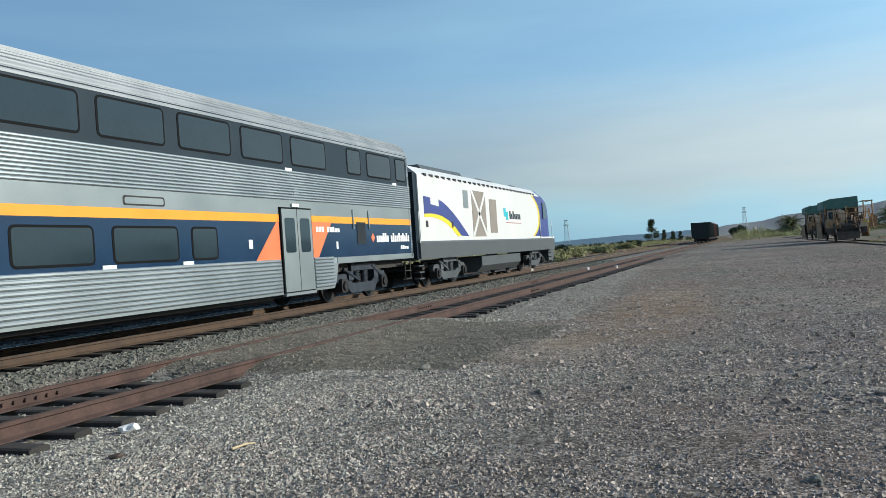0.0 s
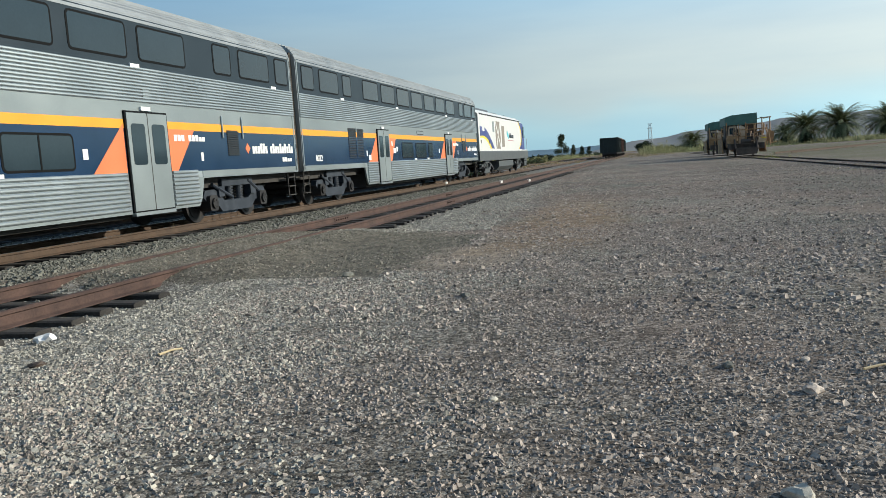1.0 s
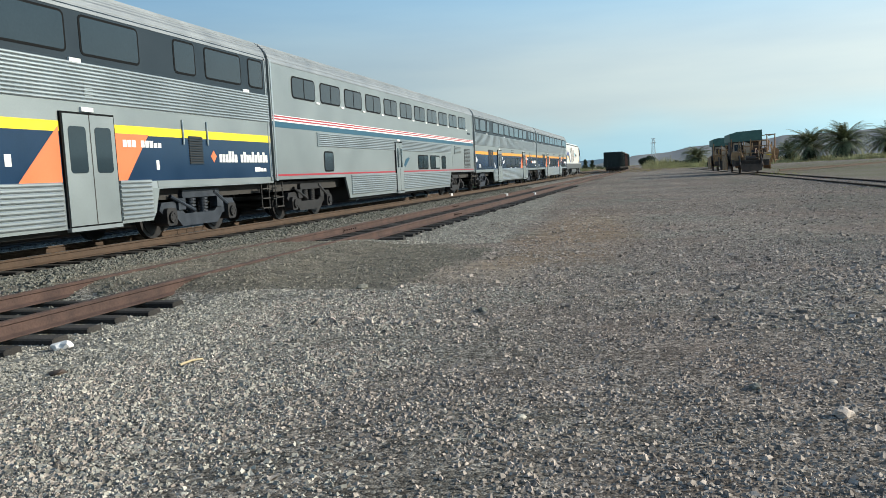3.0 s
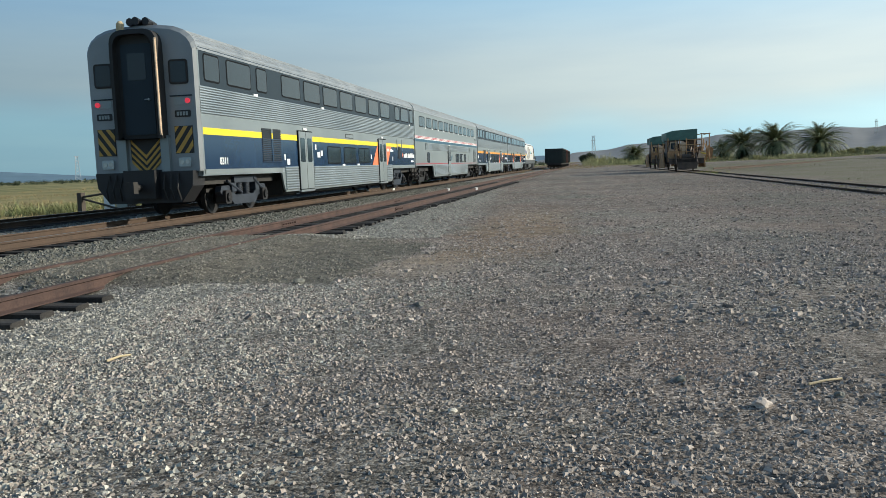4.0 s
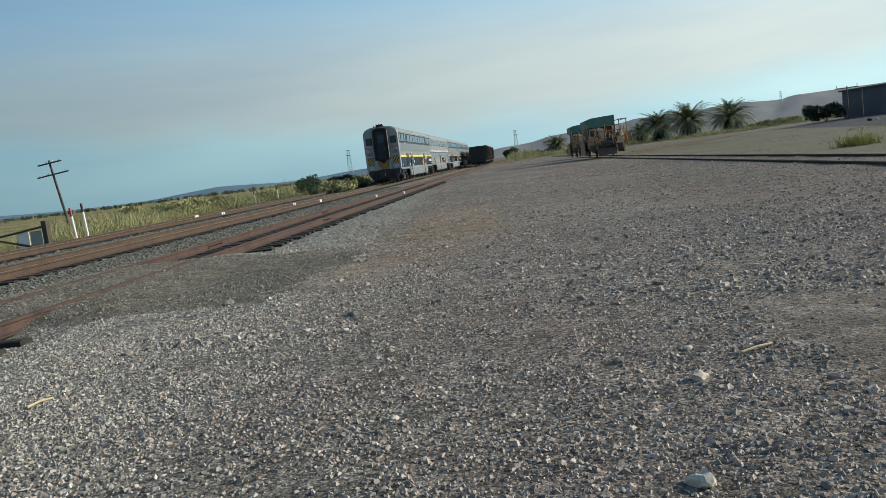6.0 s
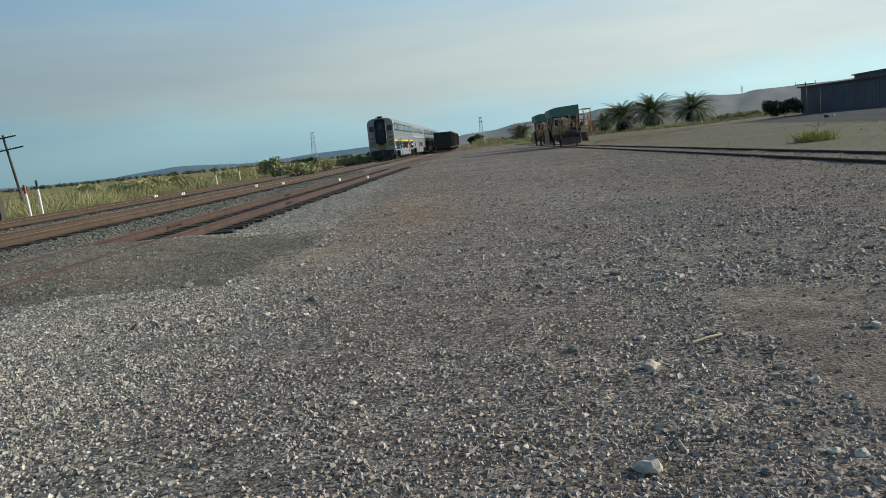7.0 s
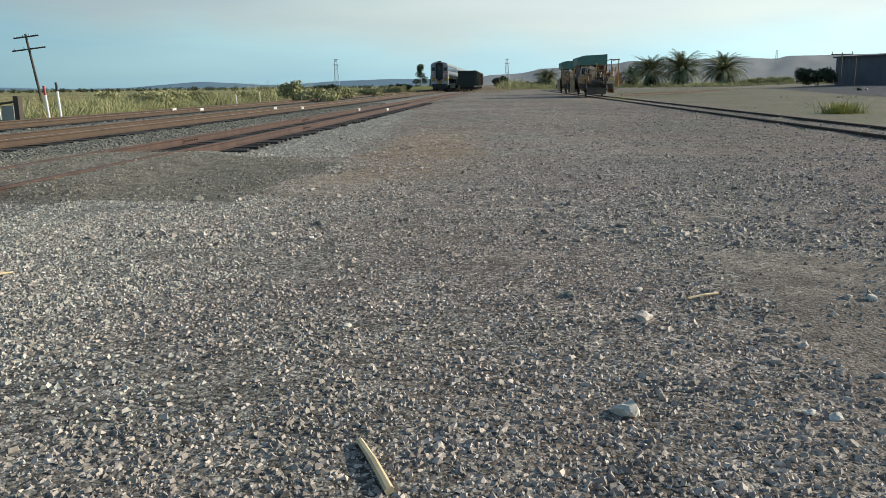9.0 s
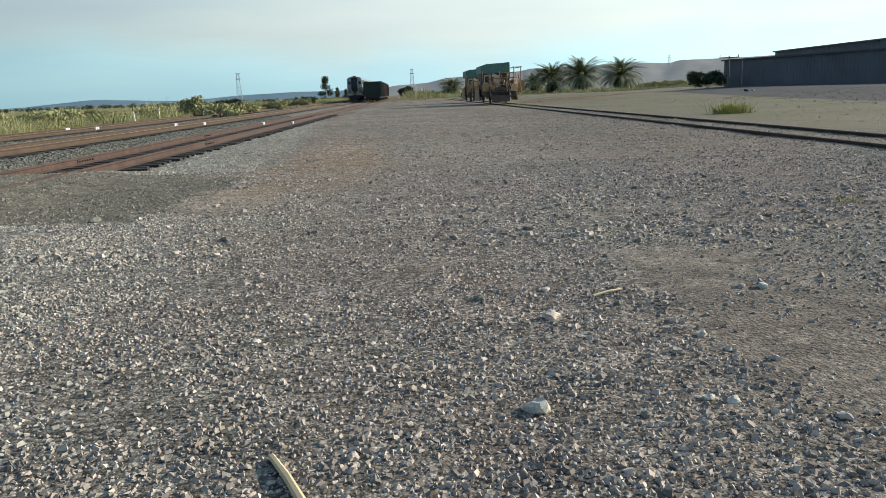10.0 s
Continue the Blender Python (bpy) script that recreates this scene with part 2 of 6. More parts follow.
def ground_material():
    m = bpy.data.materials.new("yard gravel and field")
    m.use_nodes = True
    n, l = m.node_tree.nodes, m.node_tree.links
    b = n["Principled BSDF"]
    b.inputs["Roughness"].default_value = 0.95
    b.inputs["Specular IOR Level"].default_value = 0.2
    pos = n.new("ShaderNodeTexCoord").outputs["Object"]

    def noise_tex(scale, detail=4, rough=0.55):
        t = n.new("ShaderNodeTexNoise")
        t.inputs["Scale"].default_value, t.inputs["Detail"].default_value, t.inputs["Roughness"].default_value = scale, detail, rough
        l.new(pos, t.inputs["Vector"])
        return t.outputs["Fac"]

    def ramp(src, *stops):
        r = n.new("ShaderNodeValToRGB")
        e = r.color_ramp.elements
        while len(e) < len(stops):
            e.new(0.5)
        for k, (p, c) in zip(e, stops):
            k.position = p
            k.color = (*c, 1) if isinstance(c, tuple) else (c, c, c, 1)
        l.new(src, r.inputs[0])
        return r.outputs[0]

    def mix(fac, a, c, kind="MIX"):
        x = n.new("ShaderNodeMix")
        x.data_type, x.blend_type = "RGBA", kind
        for s, v in ((x.inputs[0], fac), (x.inputs[6], a), (x.inputs[7], c)):
            if isinstance(v, (int, float)):
                s.default_value = v
            elif isinstance(v, tuple):
                s.default_value = (*v, 1)
            else:
                l.new(v, s)
        return x.outputs[2]

    def calc(op, a, c):
        x = n.new("ShaderNodeMath")
        x.operation = op
        x.use_clamp = False
        for s, v in zip(x.inputs, (a, c)):
            if isinstance(v, (int, float)):
                s.default_value = v
            else:
                l.new(v, s)
        return x.outputs[0]

    def span(src, lo, hi):
        r = n.new("ShaderNodeMapRange")
        r.interpolation_type = "SMOOTHSTEP"
        r.inputs[1].default_value, r.inputs[2].default_value = lo, hi
        l.new(src, r.inputs[0])
        return r.outputs[0]

    sep = n.new("ShaderNodeSeparateXYZ")
    l.new(pos, sep.inputs[0])
    wob = calc("MULTIPLY", calc("SUBTRACT", noise_tex(0.35, 4), 0.5), 4.5)
    wob2 = calc("MULTIPLY", calc("SUBTRACT", noise_tex(1.3, 4), 0.5), 1.6)
    x = calc("ADD", sep.outputs[0], calc("ADD", wob, wob2))
    y = calc("ADD", sep.outputs[1], calc("ADD", wob2, calc("MULTIPLY", wob, 0.7)))
    # stones: cells at two sizes, each with its own tone
    tones = []
    height = None
    for sc in (34.0, 80.0):
        v = n.new("ShaderNodeTexVoronoi")
        v.inputs["Scale"].default_value = sc
        l.new(pos, v.inputs["Vector"])
        bw = n.new("ShaderNodeSeparateColor")
        l.new(v.outputs["Color"], bw.inputs[0])
        tones.append(bw.outputs[0])
        edge = ramp(v.outputs["Distance"], (0.15, 1.0), (0.75, 0.0))
        height = edge if height is None else calc("ADD", calc("MULTIPLY", height, 1.0), calc("MULTIPLY", edge, 0.5))
    tone = calc("ADD", calc("MULTIPLY", tones[0], 0.55), calc("MULTIPLY", tones[1], 0.45))
    stone = ramp(tone, (0.1, (0.055, 0.047, 0.040)), (0.5, (0.165, 0.144, 0.125)), (0.9, (0.42, 0.38, 0.335)))
    dirt = mix(noise_tex(3.0, 8, 0.7), (0.110, 0.088, 0.071), (0.215, 0.179, 0.150))
    bare = ramp(noise_tex(0.55, 6, 0.62), (0.50, 0.0), (0.68, 1.0))
    earth = span(x, 1.0, 4.5)
    yard = mix(calc("MULTIPLY", calc("MAXIMUM", bare, calc("MULTIPLY", earth, 0.85)), 0.75), stone, dirt)
    # brown and greenish tints of the soil in broad patches
    yard = mix(1.0, yard, ramp(noise_tex(0.28, 5), (0.36, (0.90, 0.96, 0.91)), (0.5, (1.0, 0.97, 0.94)), (0.64, (1.06, 0.96, 0.92))), "MULTIPLY")
    # pale crushed stone beside the siding: a broad apron on the near side of the crossing, a narrowing strip past it
    xs = calc("ADD", sep.outputs[0], calc("ADD", calc("MULTIPLY", wob, 0.35), calc("MULTIPLY", wob2, 0.7)))
    ys = calc("ADD", sep.outputs[1], calc("MULTIPLY", wob2, 0.45))
    lane = calc("ADD", xs, calc("MULTIPLY", sep.outputs[1], 0.055))
    apron = calc("MULTIPLY", span(x, -0.6, -3.6), span(ys, 9.2, 8.7))
    strip_on = calc("MULTIPLY", span(lane, -1.6, -2.4), calc("MULTIPLY", span(ys, 14.2, 15.0), span(ys, 46.0, 30.0)))
    pale = calc("MULTIPLY", span(sep.outputs[0], -8.9, -8.0), calc("MAXIMUM", apron, strip_on))
    pale_c = ramp(tone, (0.1, (0.065, 0.061, 0.052)), (0.5, (0.185, 0.175, 0.150)), (0.9, (0.45, 0.43, 0.38)))
    yard = mix(calc("MULTIPLY", pale, 0.92), yard, pale_c)
    # dark fine fill where a track crossing was levelled
    brink = calc("ADD", ys, calc("MULTIPLY", xs, 0.10))
    fill = calc("MULTIPLY", calc("MULTIPLY", span(brink, 8.15, 8.55), span(calc("ADD", ys, calc("MULTIPLY", xs, 1.0)), 10.8, 9.4)), calc("MULTIPLY", span(xs, -2.5, -3.3), span(ys, 16.4, 15.2)))
    fill_c = mix(tone, (0.085, 0.078, 0.060), (0.185, 0.168, 0.132))
    yard = mix(calc("MULTIPLY", fill, 0.9), yard, fill_c)
    # smooth tan dirt worn at the end of the fill, and a rust brown strip past it
    worn = calc("MULTIPLY", calc("MULTIPLY", span(xs, -3.1, -2.6), span(xs, -1.3, -2.0)), calc("MULTIPLY", span(ys, 8.9, 9.6), span(ys, 12.4, 11.2)))
    yard = mix(calc("MULTIPLY", worn, 0.85), yard, mix(noise_tex(5, 6), (0.24, 0.20, 0.155), (0.33, 0.28, 0.22)))
    path = calc("MULTIPLY", calc("MULTIPLY", span(xs, -2.9, -2.1), span(xs, -0.1, -1.1)), calc("MULTIPLY", span(ys, 9.8, 11.5), span(ys, 26.0, 18.0)))
    yard = mix(calc("MULTIPLY", path, 0.62), yard, mix(noise_tex(6, 5), (0.20, 0.128, 0.076), (0.29, 0.21, 0.13)))
    # bare brown earth among the rough stones away from the tracks
    bared = calc("MULTIPLY", calc("MULTIPLY", span(xs, 1.2, 1.8), span(xs, 3.4, 2.4)), calc("MULTIPLY", span(ys, 2.2, 2.9), span(ys, 6.3, 5.2)))
    yard = mix(calc("MULTIPLY", bared, 0.6), yard, mix(noise_tex(4, 6), (0.115, 0.095, 0.078), (0.19, 0.160, 0.134)))
    # damp darker patches and pale dusty ones far out in the yard
    broad = ramp(noise_tex(0.09, 5), (0.35, 0.78), (0.62, 1.15))
    yard = mix(1.0, yard, broad, "MULTIPLY")
    for sc, lo, hi in ((9.0, 0.82, 1.2), (2.6, 0.75, 1.25), (28.0, 0.80, 1.2), (110.0, 0.70, 1.32)):
        yard = mix(1.0, yard, ramp(noise_tex(sc, 3, 0.7), (0.38, lo), (0.62, hi)), "MULTIPLY")
    # ballast under and between the through tracks
    ball = calc("MULTIPLY", span(sep.outputs[0], -8.6, -9.3), span(sep.outputs[0], -21.0, -19.6))
    ball_c = ramp(tone, (0.1, (0.05, 0.048, 0.042)), (0.5, (0.145, 0.142, 0.128)), (0.9, (0.27, 0.265, 0.24)))
    rust = mix(noise_tex(2.0, 5), (0.085, 0.055, 0.038), (0.135, 0.095, 0.068))
    bed = calc("ADD", calc("MULTIPLY", span(sep.outputs[0], -13.4, -13.1), span(sep.outputs[0], -10.4, -10.7)), calc("MULTIPLY", span(sep.outputs[0], -19.4, -18.9), span(sep.outputs[0], -15.3, -15.6)))
    ball_c = mix(calc("MULTIPLY", bed, 0.75), ball_c, rust)
    yard = mix(ball, yard, ball_c)
    # field grass beyond the tracks and past the yard
    grass = mix(noise_tex(0.12, 6), (0.20, 0.17, 0.07), (0.33, 0.27, 0.13))
    grass = mix(ramp(noise_tex(0.035, 4), (0.42, 0.0), (0.6, 1.0)), grass, (0.13, 0.145, 0.05))
    g1 = span(sep.outputs[0], -20.2, -21.6)
    g2 = calc("MULTIPLY", span(y, 165.0, 210.0), span(sep.outputs[0], 3.0, 9.0))
    g3 = calc("MULTIPLY", calc("MULTIPLY", span(x, 10.4, 11.6), span(y, 170.0, 110.0)), 0.75)
    lawn = mix(noise_tex(0.9, 8, 0.7), (0.105, 0.098, 0.066), (0.205, 0.182, 0.130))
    lawn = mix(ramp(noise_tex(0.16, 5), (0.46, 0.0), (0.60, 0.7)), lawn, (0.115, 0.125, 0.060))
    yard = mix(g3, yard, lawn)
    # ground before the warehouse darkened: its shadow put into the colour
    shade_side = calc("SUBTRACT", sep.outputs[0], calc("MULTIPLY", sep.outputs[1], 0.17))
    wall_shade = calc("MULTIPLY", span(calc("ADD", shade_side, calc("MULTIPLY", wob2, 0.8)), 17.0, 18.2), span(sep.outputs[1], 124.0, 118.0))
    yard = mix(wall_shade, yard, mix(noise_tex(0.8, 7, 0.65), (0.050, 0.049, 0.055), (0.082, 0.080, 0.086)))
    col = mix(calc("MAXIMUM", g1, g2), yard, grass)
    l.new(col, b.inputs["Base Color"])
    bp = n.new("ShaderNodeBump")
    bp.inputs["Strength"].default_value, bp.inputs["Distance"].default_value = 0.5, 0.010
    l.new(height, bp.inputs["Height"])
    l.new(bp.outputs[0], b.inputs["Normal"])
    return m


GROUND = ground_material()


# ---- mesh helpers ----
def part(name, bm, material, parent=None, label="", smooth=False):
    """Links a bmesh as one mesh object, under a thing or a part where one is given."""
    me = bpy.data.meshes.new(name)
    bm.to_mesh(me)
    bm.free()
    me.materials.append(material)
    if smooth:
        me.shade_smooth()
        me.set_sharp_from_angle(angle=radians(35))
    ob = new(name, me)
    if parent is not None:
        ob.parent = parent
    return tagged(ob, label)


def thing(name, m, label, category, group="", kind=""):
    ob = new(name)
    ob.matrix_basis = m
    return tagged(ob, label, category, group, kind)


def box(bm, x0, x1, y0, y1, z0, z1, m=None):
    vs = [bm.verts.new(Vector(p) if m is None else m @ Vector(p)) for p in
          ((x0, y0, z0), (x1, y0, z0), (x1, y1, z0), (x0, y1, z0), (x0, y0, z1), (x1, y0, z1), (x1, y1, z1), (x0, y1, z1))]
    for f in ((3, 2, 1, 0), (4, 5, 6, 7), (0, 1, 5, 4), (1, 2, 6, 5), (2, 3, 7, 6), (3, 0, 4, 7)):
        bm.faces.new([vs[i] for i in f])
    return bm


def prism(bm, pts, a0, a1, axis="x", m=None):
    """Extrudes a polygon from a0 to a1 along axis; pts are the two other coordinates in xyz order."""
    def put(a, p):
        v = {"x": (a, p[0], p[1]), "y": (p[0], a, p[1]), "z": (p[0], p[1], a)}[axis]
        return bm.verts.new(Vector(v) if m is None else m @ Vector(v))
    lo, hi = [put(a0, p) for p in pts], [put(a1, p) for p in pts]
    k = len(pts)
    faces = [bm.faces.new(lo), bm.faces.new(hi)]
    for i in range(k):
        faces.append(bm.faces.new((lo[i], lo[(i + 1) % k], hi[(i + 1) % k], hi[i])))
    bmesh.ops.recalc_face_normals(bm, faces=faces)
    return bm


def rounded(a0, a1, b0, b1, r, k=3):
    pts = []
    for ca, cb, t0 in ((a1 - r, b1 - r, 0), (a0 + r, b1 - r, 90), (a0 + r, b0 + r, 180), (a1 - r, b0 + r, 270)):
        for i in range(k + 1):
            t = radians(t0 + 90 * i / k)
            pts.append((ca + r * math.cos(t), cb + r * math.sin(t)))
    return pts


def cyl(bm, p, q, r, k=10, r2=None):
    """A bar from p to q, tapering to r2."""
    p, q = Vector(p), Vector(q)
    r2 = r if r2 is None else r2
    m = (q - p).to_track_quat("Z", "Y").to_matrix()
    ends = []
    for c, rad in ((p, r), (q, r2)):
        ends.append([bm.verts.new(c + m @ Vector((rad * math.cos(2 * math.pi * i / k), rad * math.sin(2 * math.pi * i / k), 0))) for i in range(k)])
    bm.faces.new(ends[0][::-1])
    bm.faces.new(ends[1])
    for i in range(k):
        bm.faces.new((ends[0][i], ends[0][(i + 1) % k], ends[1][(i + 1) % k], ends[1][i]))
    return bm


def B():
    return bmesh.new()


# ---- ground and tracks ----
SIDING, MAIN, THIRD = -6.92, -11.76, -17.0     # track centres
RAIL_TOP = {"siding": 0.115, "main": 0.20, "third": 0.20}


def ramp01(v, a, b):
    t = min(max((v - a) / (b - a), 0), 1)
    return t * t * (3 - 2 * t)


def ground_height(x, y):
    """The lie of the land: a level yard, a shallow trough along the siding, ballast beds, a lower field beyond."""
    z = 0.0
    near = ramp01(math.hypot(x, y), 120, 60)
    z += near * (0.025 * noise.noise((x * 0.5, y * 0.5, 0)) + 0.012 * noise.noise((x * 1.9, y * 1.9, 3)))
    if -9.4 < x < -4.6:
        dip = ramp01(x, -9.2, -8.6) * ramp01(x, -4.8, -5.6) * (1 - ramp01(y, 8.3, 9.6) * ramp01(y, 16.2, 14.6))
        z -= 0.125 * dip
        z += 0.085 * ramp01(x, -9.2, -8.4) * ramp01(x, -4.8, -5.6) * ramp01(y, 8.3, 9.8) * ramp01(y, 16.5, 14.8)
    z += 0.02 * ramp01(x, -8.8, -9.8) * ramp01(x, -20.6, -19.4)
    for c in (-11.76, -17.0):
        z -= 0.055 * ramp01(abs(x - c), 1.75, 1.25)
    z -= 0.75 * ramp01(x, -20.4, -24.0) + 0.3 * ramp01(x, -24, -60)
    z += 0.25 * ramp01(x, 13, 30) * ramp01(y, 60, 130) + 0.35 * ramp01(x - 0.17 * y, 17, 30) * ramp01(y, 20, 60)
    return z


def spread(a, b, fine, step, grow):
    """Grid lines that are close together in the middle and wider apart outwards."""
    out, v, s = [], 0.0, fine
    while v < max(abs(a), abs(b)):
        out.append(v)
        v += s
        if v > step:
            s *= grow
    return sorted({-q for q in out if -q > a} | {q for q in out if q < b} | {a, b})


def build_ground():
    xs = spread(-4000, 4000, 0.28, 24, 1.12)
    ys = [q + 10 for q in spread(-1500, 4200, 0.30, 14, 1.12)]
    vs = [(x, y, ground_height(x, y)) for y in ys for x in xs]
    k = len(xs)
    fs = [(j * k + i, j * k + i + 1, (j + 1) * k + i + 1, (j + 1) * k + i) for j in range(len(ys) - 1) for i in range(k - 1)]
    me = bpy.data.meshes.new("ground")
    me.from_pydata(vs, [], fs)
    me.materials.append(GROUND)
    me.shade_smooth()
    tagged(new("ground", me), "grey-brown gravel rail yard giving way to dry grass field", "ground", kind="structure")


build_ground()

RAIL_PROFILE = [(-0.075, 0), (0.075, 0), (0.075, 0.012), (0.014, 0.034), (0.011, 0.125), (0.036, 0.138), (0.036, 0.165),
                (0.028, 0.172), (-0.028, 0.172), (-0.036, 0.165), (-0.036, 0.138), (-0.011, 0.125), (-0.014, 0.034), (-0.075, 0.012)]


def build_track(name, cx, top, y0, y1, rail_mat, label, tie_span, head, bend=0.0):
    t = thing(name, pose(cx, 0, 0, 0, 0, bend), label, "railway track", kind="structure")
    for s in (-1, 1):
        bm = B()
        prism(bm, [(s * 0.7525 + x, top - 0.172 + z) for x, z in RAIL_PROFILE], y0, y1, "y")
        r = part("rail", bm, rail_mat, t)
        bm = B()
        box(bm, s * 0.7525 - 0.026, s * 0.7525 + 0.026, y0, y1, top - 0.001, top + 0.002)
        part("rail_head", bm, head, r, "worn running surface")
    bm = B()
    prism(bm, [(-0.11, 0), (0.11, 0), (0.11, 0.145), (0.085, 0.16), (-0.085, 0.16), (-0.11, 0.145)], -1.28, 1.28, "x")
    me = bpy.data.meshes.new("tie")
    bm.to_mesh(me)
    bm.free()
    me.materials.append(TIE)
    rnd = random.Random(len(name))
    y = tie_span[0]
    while y < tie_span[1]:
        o = new("tie", me)
        o.parent = t
        o.matrix_basis = pose(rnd.uniform(-0.12, 0.12), y, top - 0.172 - 0.165 + rnd.uniform(-0.008, 0.006), rnd.uniform(-2, 2), 0, rnd.uniform(-2.5, 2.5))
        y += 0.53 + rnd.uniform(-0.03, 0.03)
    return t


siding = build_track("siding_track", SIDING, RAIL_TOP["siding"], -40, 420, RAIL_RUST, "rusty siding rails on dark rotting ties half buried in gravel", (1.0, 62), RAIL_RUST)
main = build_track("main_track", MAIN, RAIL_TOP["main"], -120, 900, RAIL_BROWN, "brown main line rails on ballasted ties", (2.0, 90), RAIL_HEAD)
third = build_track("far_track", THIRD, RAIL_TOP["third"], -120, 900, RAIL_BROWN, "brown far main line rails on ballasted ties", (10.0, 90), RAIL_HEAD)
yard_track = build_track("yard_track", 9.35, 0.078, -10, 170, RAIL_BROWN, "old yard rails sunk into gravel and weeds", (8.0, 70), RAIL_BROWN, bend=0.45)

build_track("far_yard_track", -31.7, 0.24, 90, 178, RAIL_BROWN, "raised dark rails of a branch past the machines", (200, 100), RAIL_BROWN, bend=-29.0)

# tie plates, joint bars and bolts on the siding's near rails
for s, ys in ((0.7525, (4.3, 24.6)), (-0.7525, (6.9, 19.0, 30.4))):
    for y in ys:
        bm = B()
        for side in (-1, 1):
            box(bm, s + side * 0.02 - 0.008, s + side * 0.02 + 0.008, y - 0.45, y + 0.45, 0.115 - 0.140, 0.115 - 0.045)
            for k in range(6):
                cyl(bm, (s + side * 0.024, y - 0.38 + k * 0.152, 0.025), (s + side * 0.06, y - 0.38 + k * 0.152, 0.025), 0.022, 6)
        part("joint_bar", bm, RAIL_RUST, siding, "bolted rusty joint bar")

# painted white marks across the rails
for tr, cx, top, yy in ((siding, SIDING, 0.115, 41.9), (main, MAIN, 0.2, 43.0), (third, THIRD, 0.2, 42.0)):
    for s in (-1, 1):
        bm = B()
        for d in (-0.13, 0.13):
            box(bm, s * 0.7525 - 0.05, s * 0.7525 + 0.06, yy + d - 0.08, yy + d + 0.08, top - 0.12, top + 0.012)
        part("paint_mark", bm, WHITE, tr, "white painted rail mark")


def scatter_stones(name, label, material, count, place, size, seed):
    """Many small angular stones in one mesh: fine ones end in a ridge, coarse ones in a flat top."""
    rng = np.random.default_rng(seed)
    if size[0] < 0.022:
        base = np.array([[-1, -.9, -.6], [.9, -1, -.6], [1, .9, -.6], [-.9, 1, -.6], [-.62, 0, .6], [.62, 0, .55]], float) * 0.5
        tops = [[0, 1, 5, 4], [2, 3, 4, 5], [1, 2, 5, 5], [3, 0, 4, 4]]
    else:
        base = np.array([[-1, -1, -.6], [1, -1, -.6], [1, 1, -.6], [-1, 1, -.6], [-.75, -.7, .55], [.7, -.75, .6], [.75, .7, .55], [-.7, .75, .6]], float) * 0.5
        tops = [[0, 1, 5, 4], [1, 2, 6, 5], [2, 3, 7, 6], [3, 0, 4, 7], [4, 5, 6, 7]]
    k = len(base)
    xy = place(rng, count)
    n = len(xy)
    sz = size[0] * np.minimum(np.exp(rng.normal(0, size[1], n)), 2.0)
    v = base[None] + rng.normal(0, 0.10, (n, k, 3))
    v *= (sz[:, None] * (0.65 + 0.75 * rng.random((n, 3))) * np.array([1.0, 1.0, 0.95]))[:, None, :]
    a, tl, tb = rng.random(n) * 6.283, np.clip(rng.normal(0, 0.2, n), -0.45, 0.45), np.clip(rng.normal(0, 0.2, n), -0.45, 0.45)
    ca, sa = np.cos(a)[:, None], np.sin(a)[:, None]
    x, y, z = v[..., 0] * ca - v[..., 1] * sa, v[..., 0] * sa + v[..., 1] * ca, v[..., 2]
    z = z + x * np.tan(tl)[:, None] + y * np.tan(tb)[:, None]
    g = np.array([ground_height(px, py) for px, py in xy])
    pts = np.stack([x + xy[:, 0:1], y + xy[:, 1:2], z + (g + sz * 0.12)[:, None]], -1).reshape(-1, 3)
    faces = [[int(q) + o for q in dict.fromkeys(f)] for o in range(0, n * k, k) for f in tops]
    me = bpy.data.meshes.new(name)
    me.from_pydata(pts.tolist(), [], faces)
    me.materials.append(material)
    return tagged(new(name, me), label, "gravel", kind="stuff")


def fan(x0, x1, y0, y1, power):
    """Places in a patch, thicker towards the near side."""
    def place(rng, count):
        y = y0 + (y1 - y0) * rng.random(count) ** power
        return np.stack([x0 + (x1 - x0) * rng.random(count), y], -1)
    return place


def clumpy(place, scale, cut, seed):
    def inner(rng, count):
        p = place(rng, count)
        keep = [noise.noise((q[0] * scale, q[1] * scale, seed)) + 0.35 * rng.random() > cut for q in p]
        return p[np.array(keep)]
    return inner


def not_tracks(place):
    def inner(rng, count):
        p = place(rng, count)
        bad = (np.abs(p[:, 0] - SIDING) < 1.0) & ((p[:, 1] < 9.0) | (p[:, 1] > 15.5))
        return p[~bad]
    return inner


def thinned(place):
    """Fewer stones on the bare earth away from the tracks."""
    def inner(rng, count):
        p = place(rng, count)
        keep = [rng.random() > 0.3 * ramp01(q[0] + 1.5 * noise.noise((q[0] * 0.5, q[1] * 0.5, 2)), 0.8, 3.5) for q in p]
        return p[np.array(keep)]
    return inner


def off_bare(place):
    """Hardly any loose stone on the worn dirt, the fill and the bared earth."""
    def inner(rng, count):
        p = place(rng, count)
        x = p[:, 0] + 0.5 * np.array([noise.noise((q[0] * 0.9, q[1] * 0.9, 4)) for q in p])
        y = p[:, 1]
        bare = ((x > -2.9) & (x < -1.6) & (y > 9.0) & (y < 12.0)) | ((x > 1.6) & (x < 2.7) & (y > 2.8) & (y < 5.6))
        fill = (x < -2.9) & (y > 8.7 - 0.1 * (x + 4)) & (y < np.minimum(15.3, 10.4 - x))
        return p[~((bare & (rng.random(len(p)) < 0.5)) | fill)]
    return inner


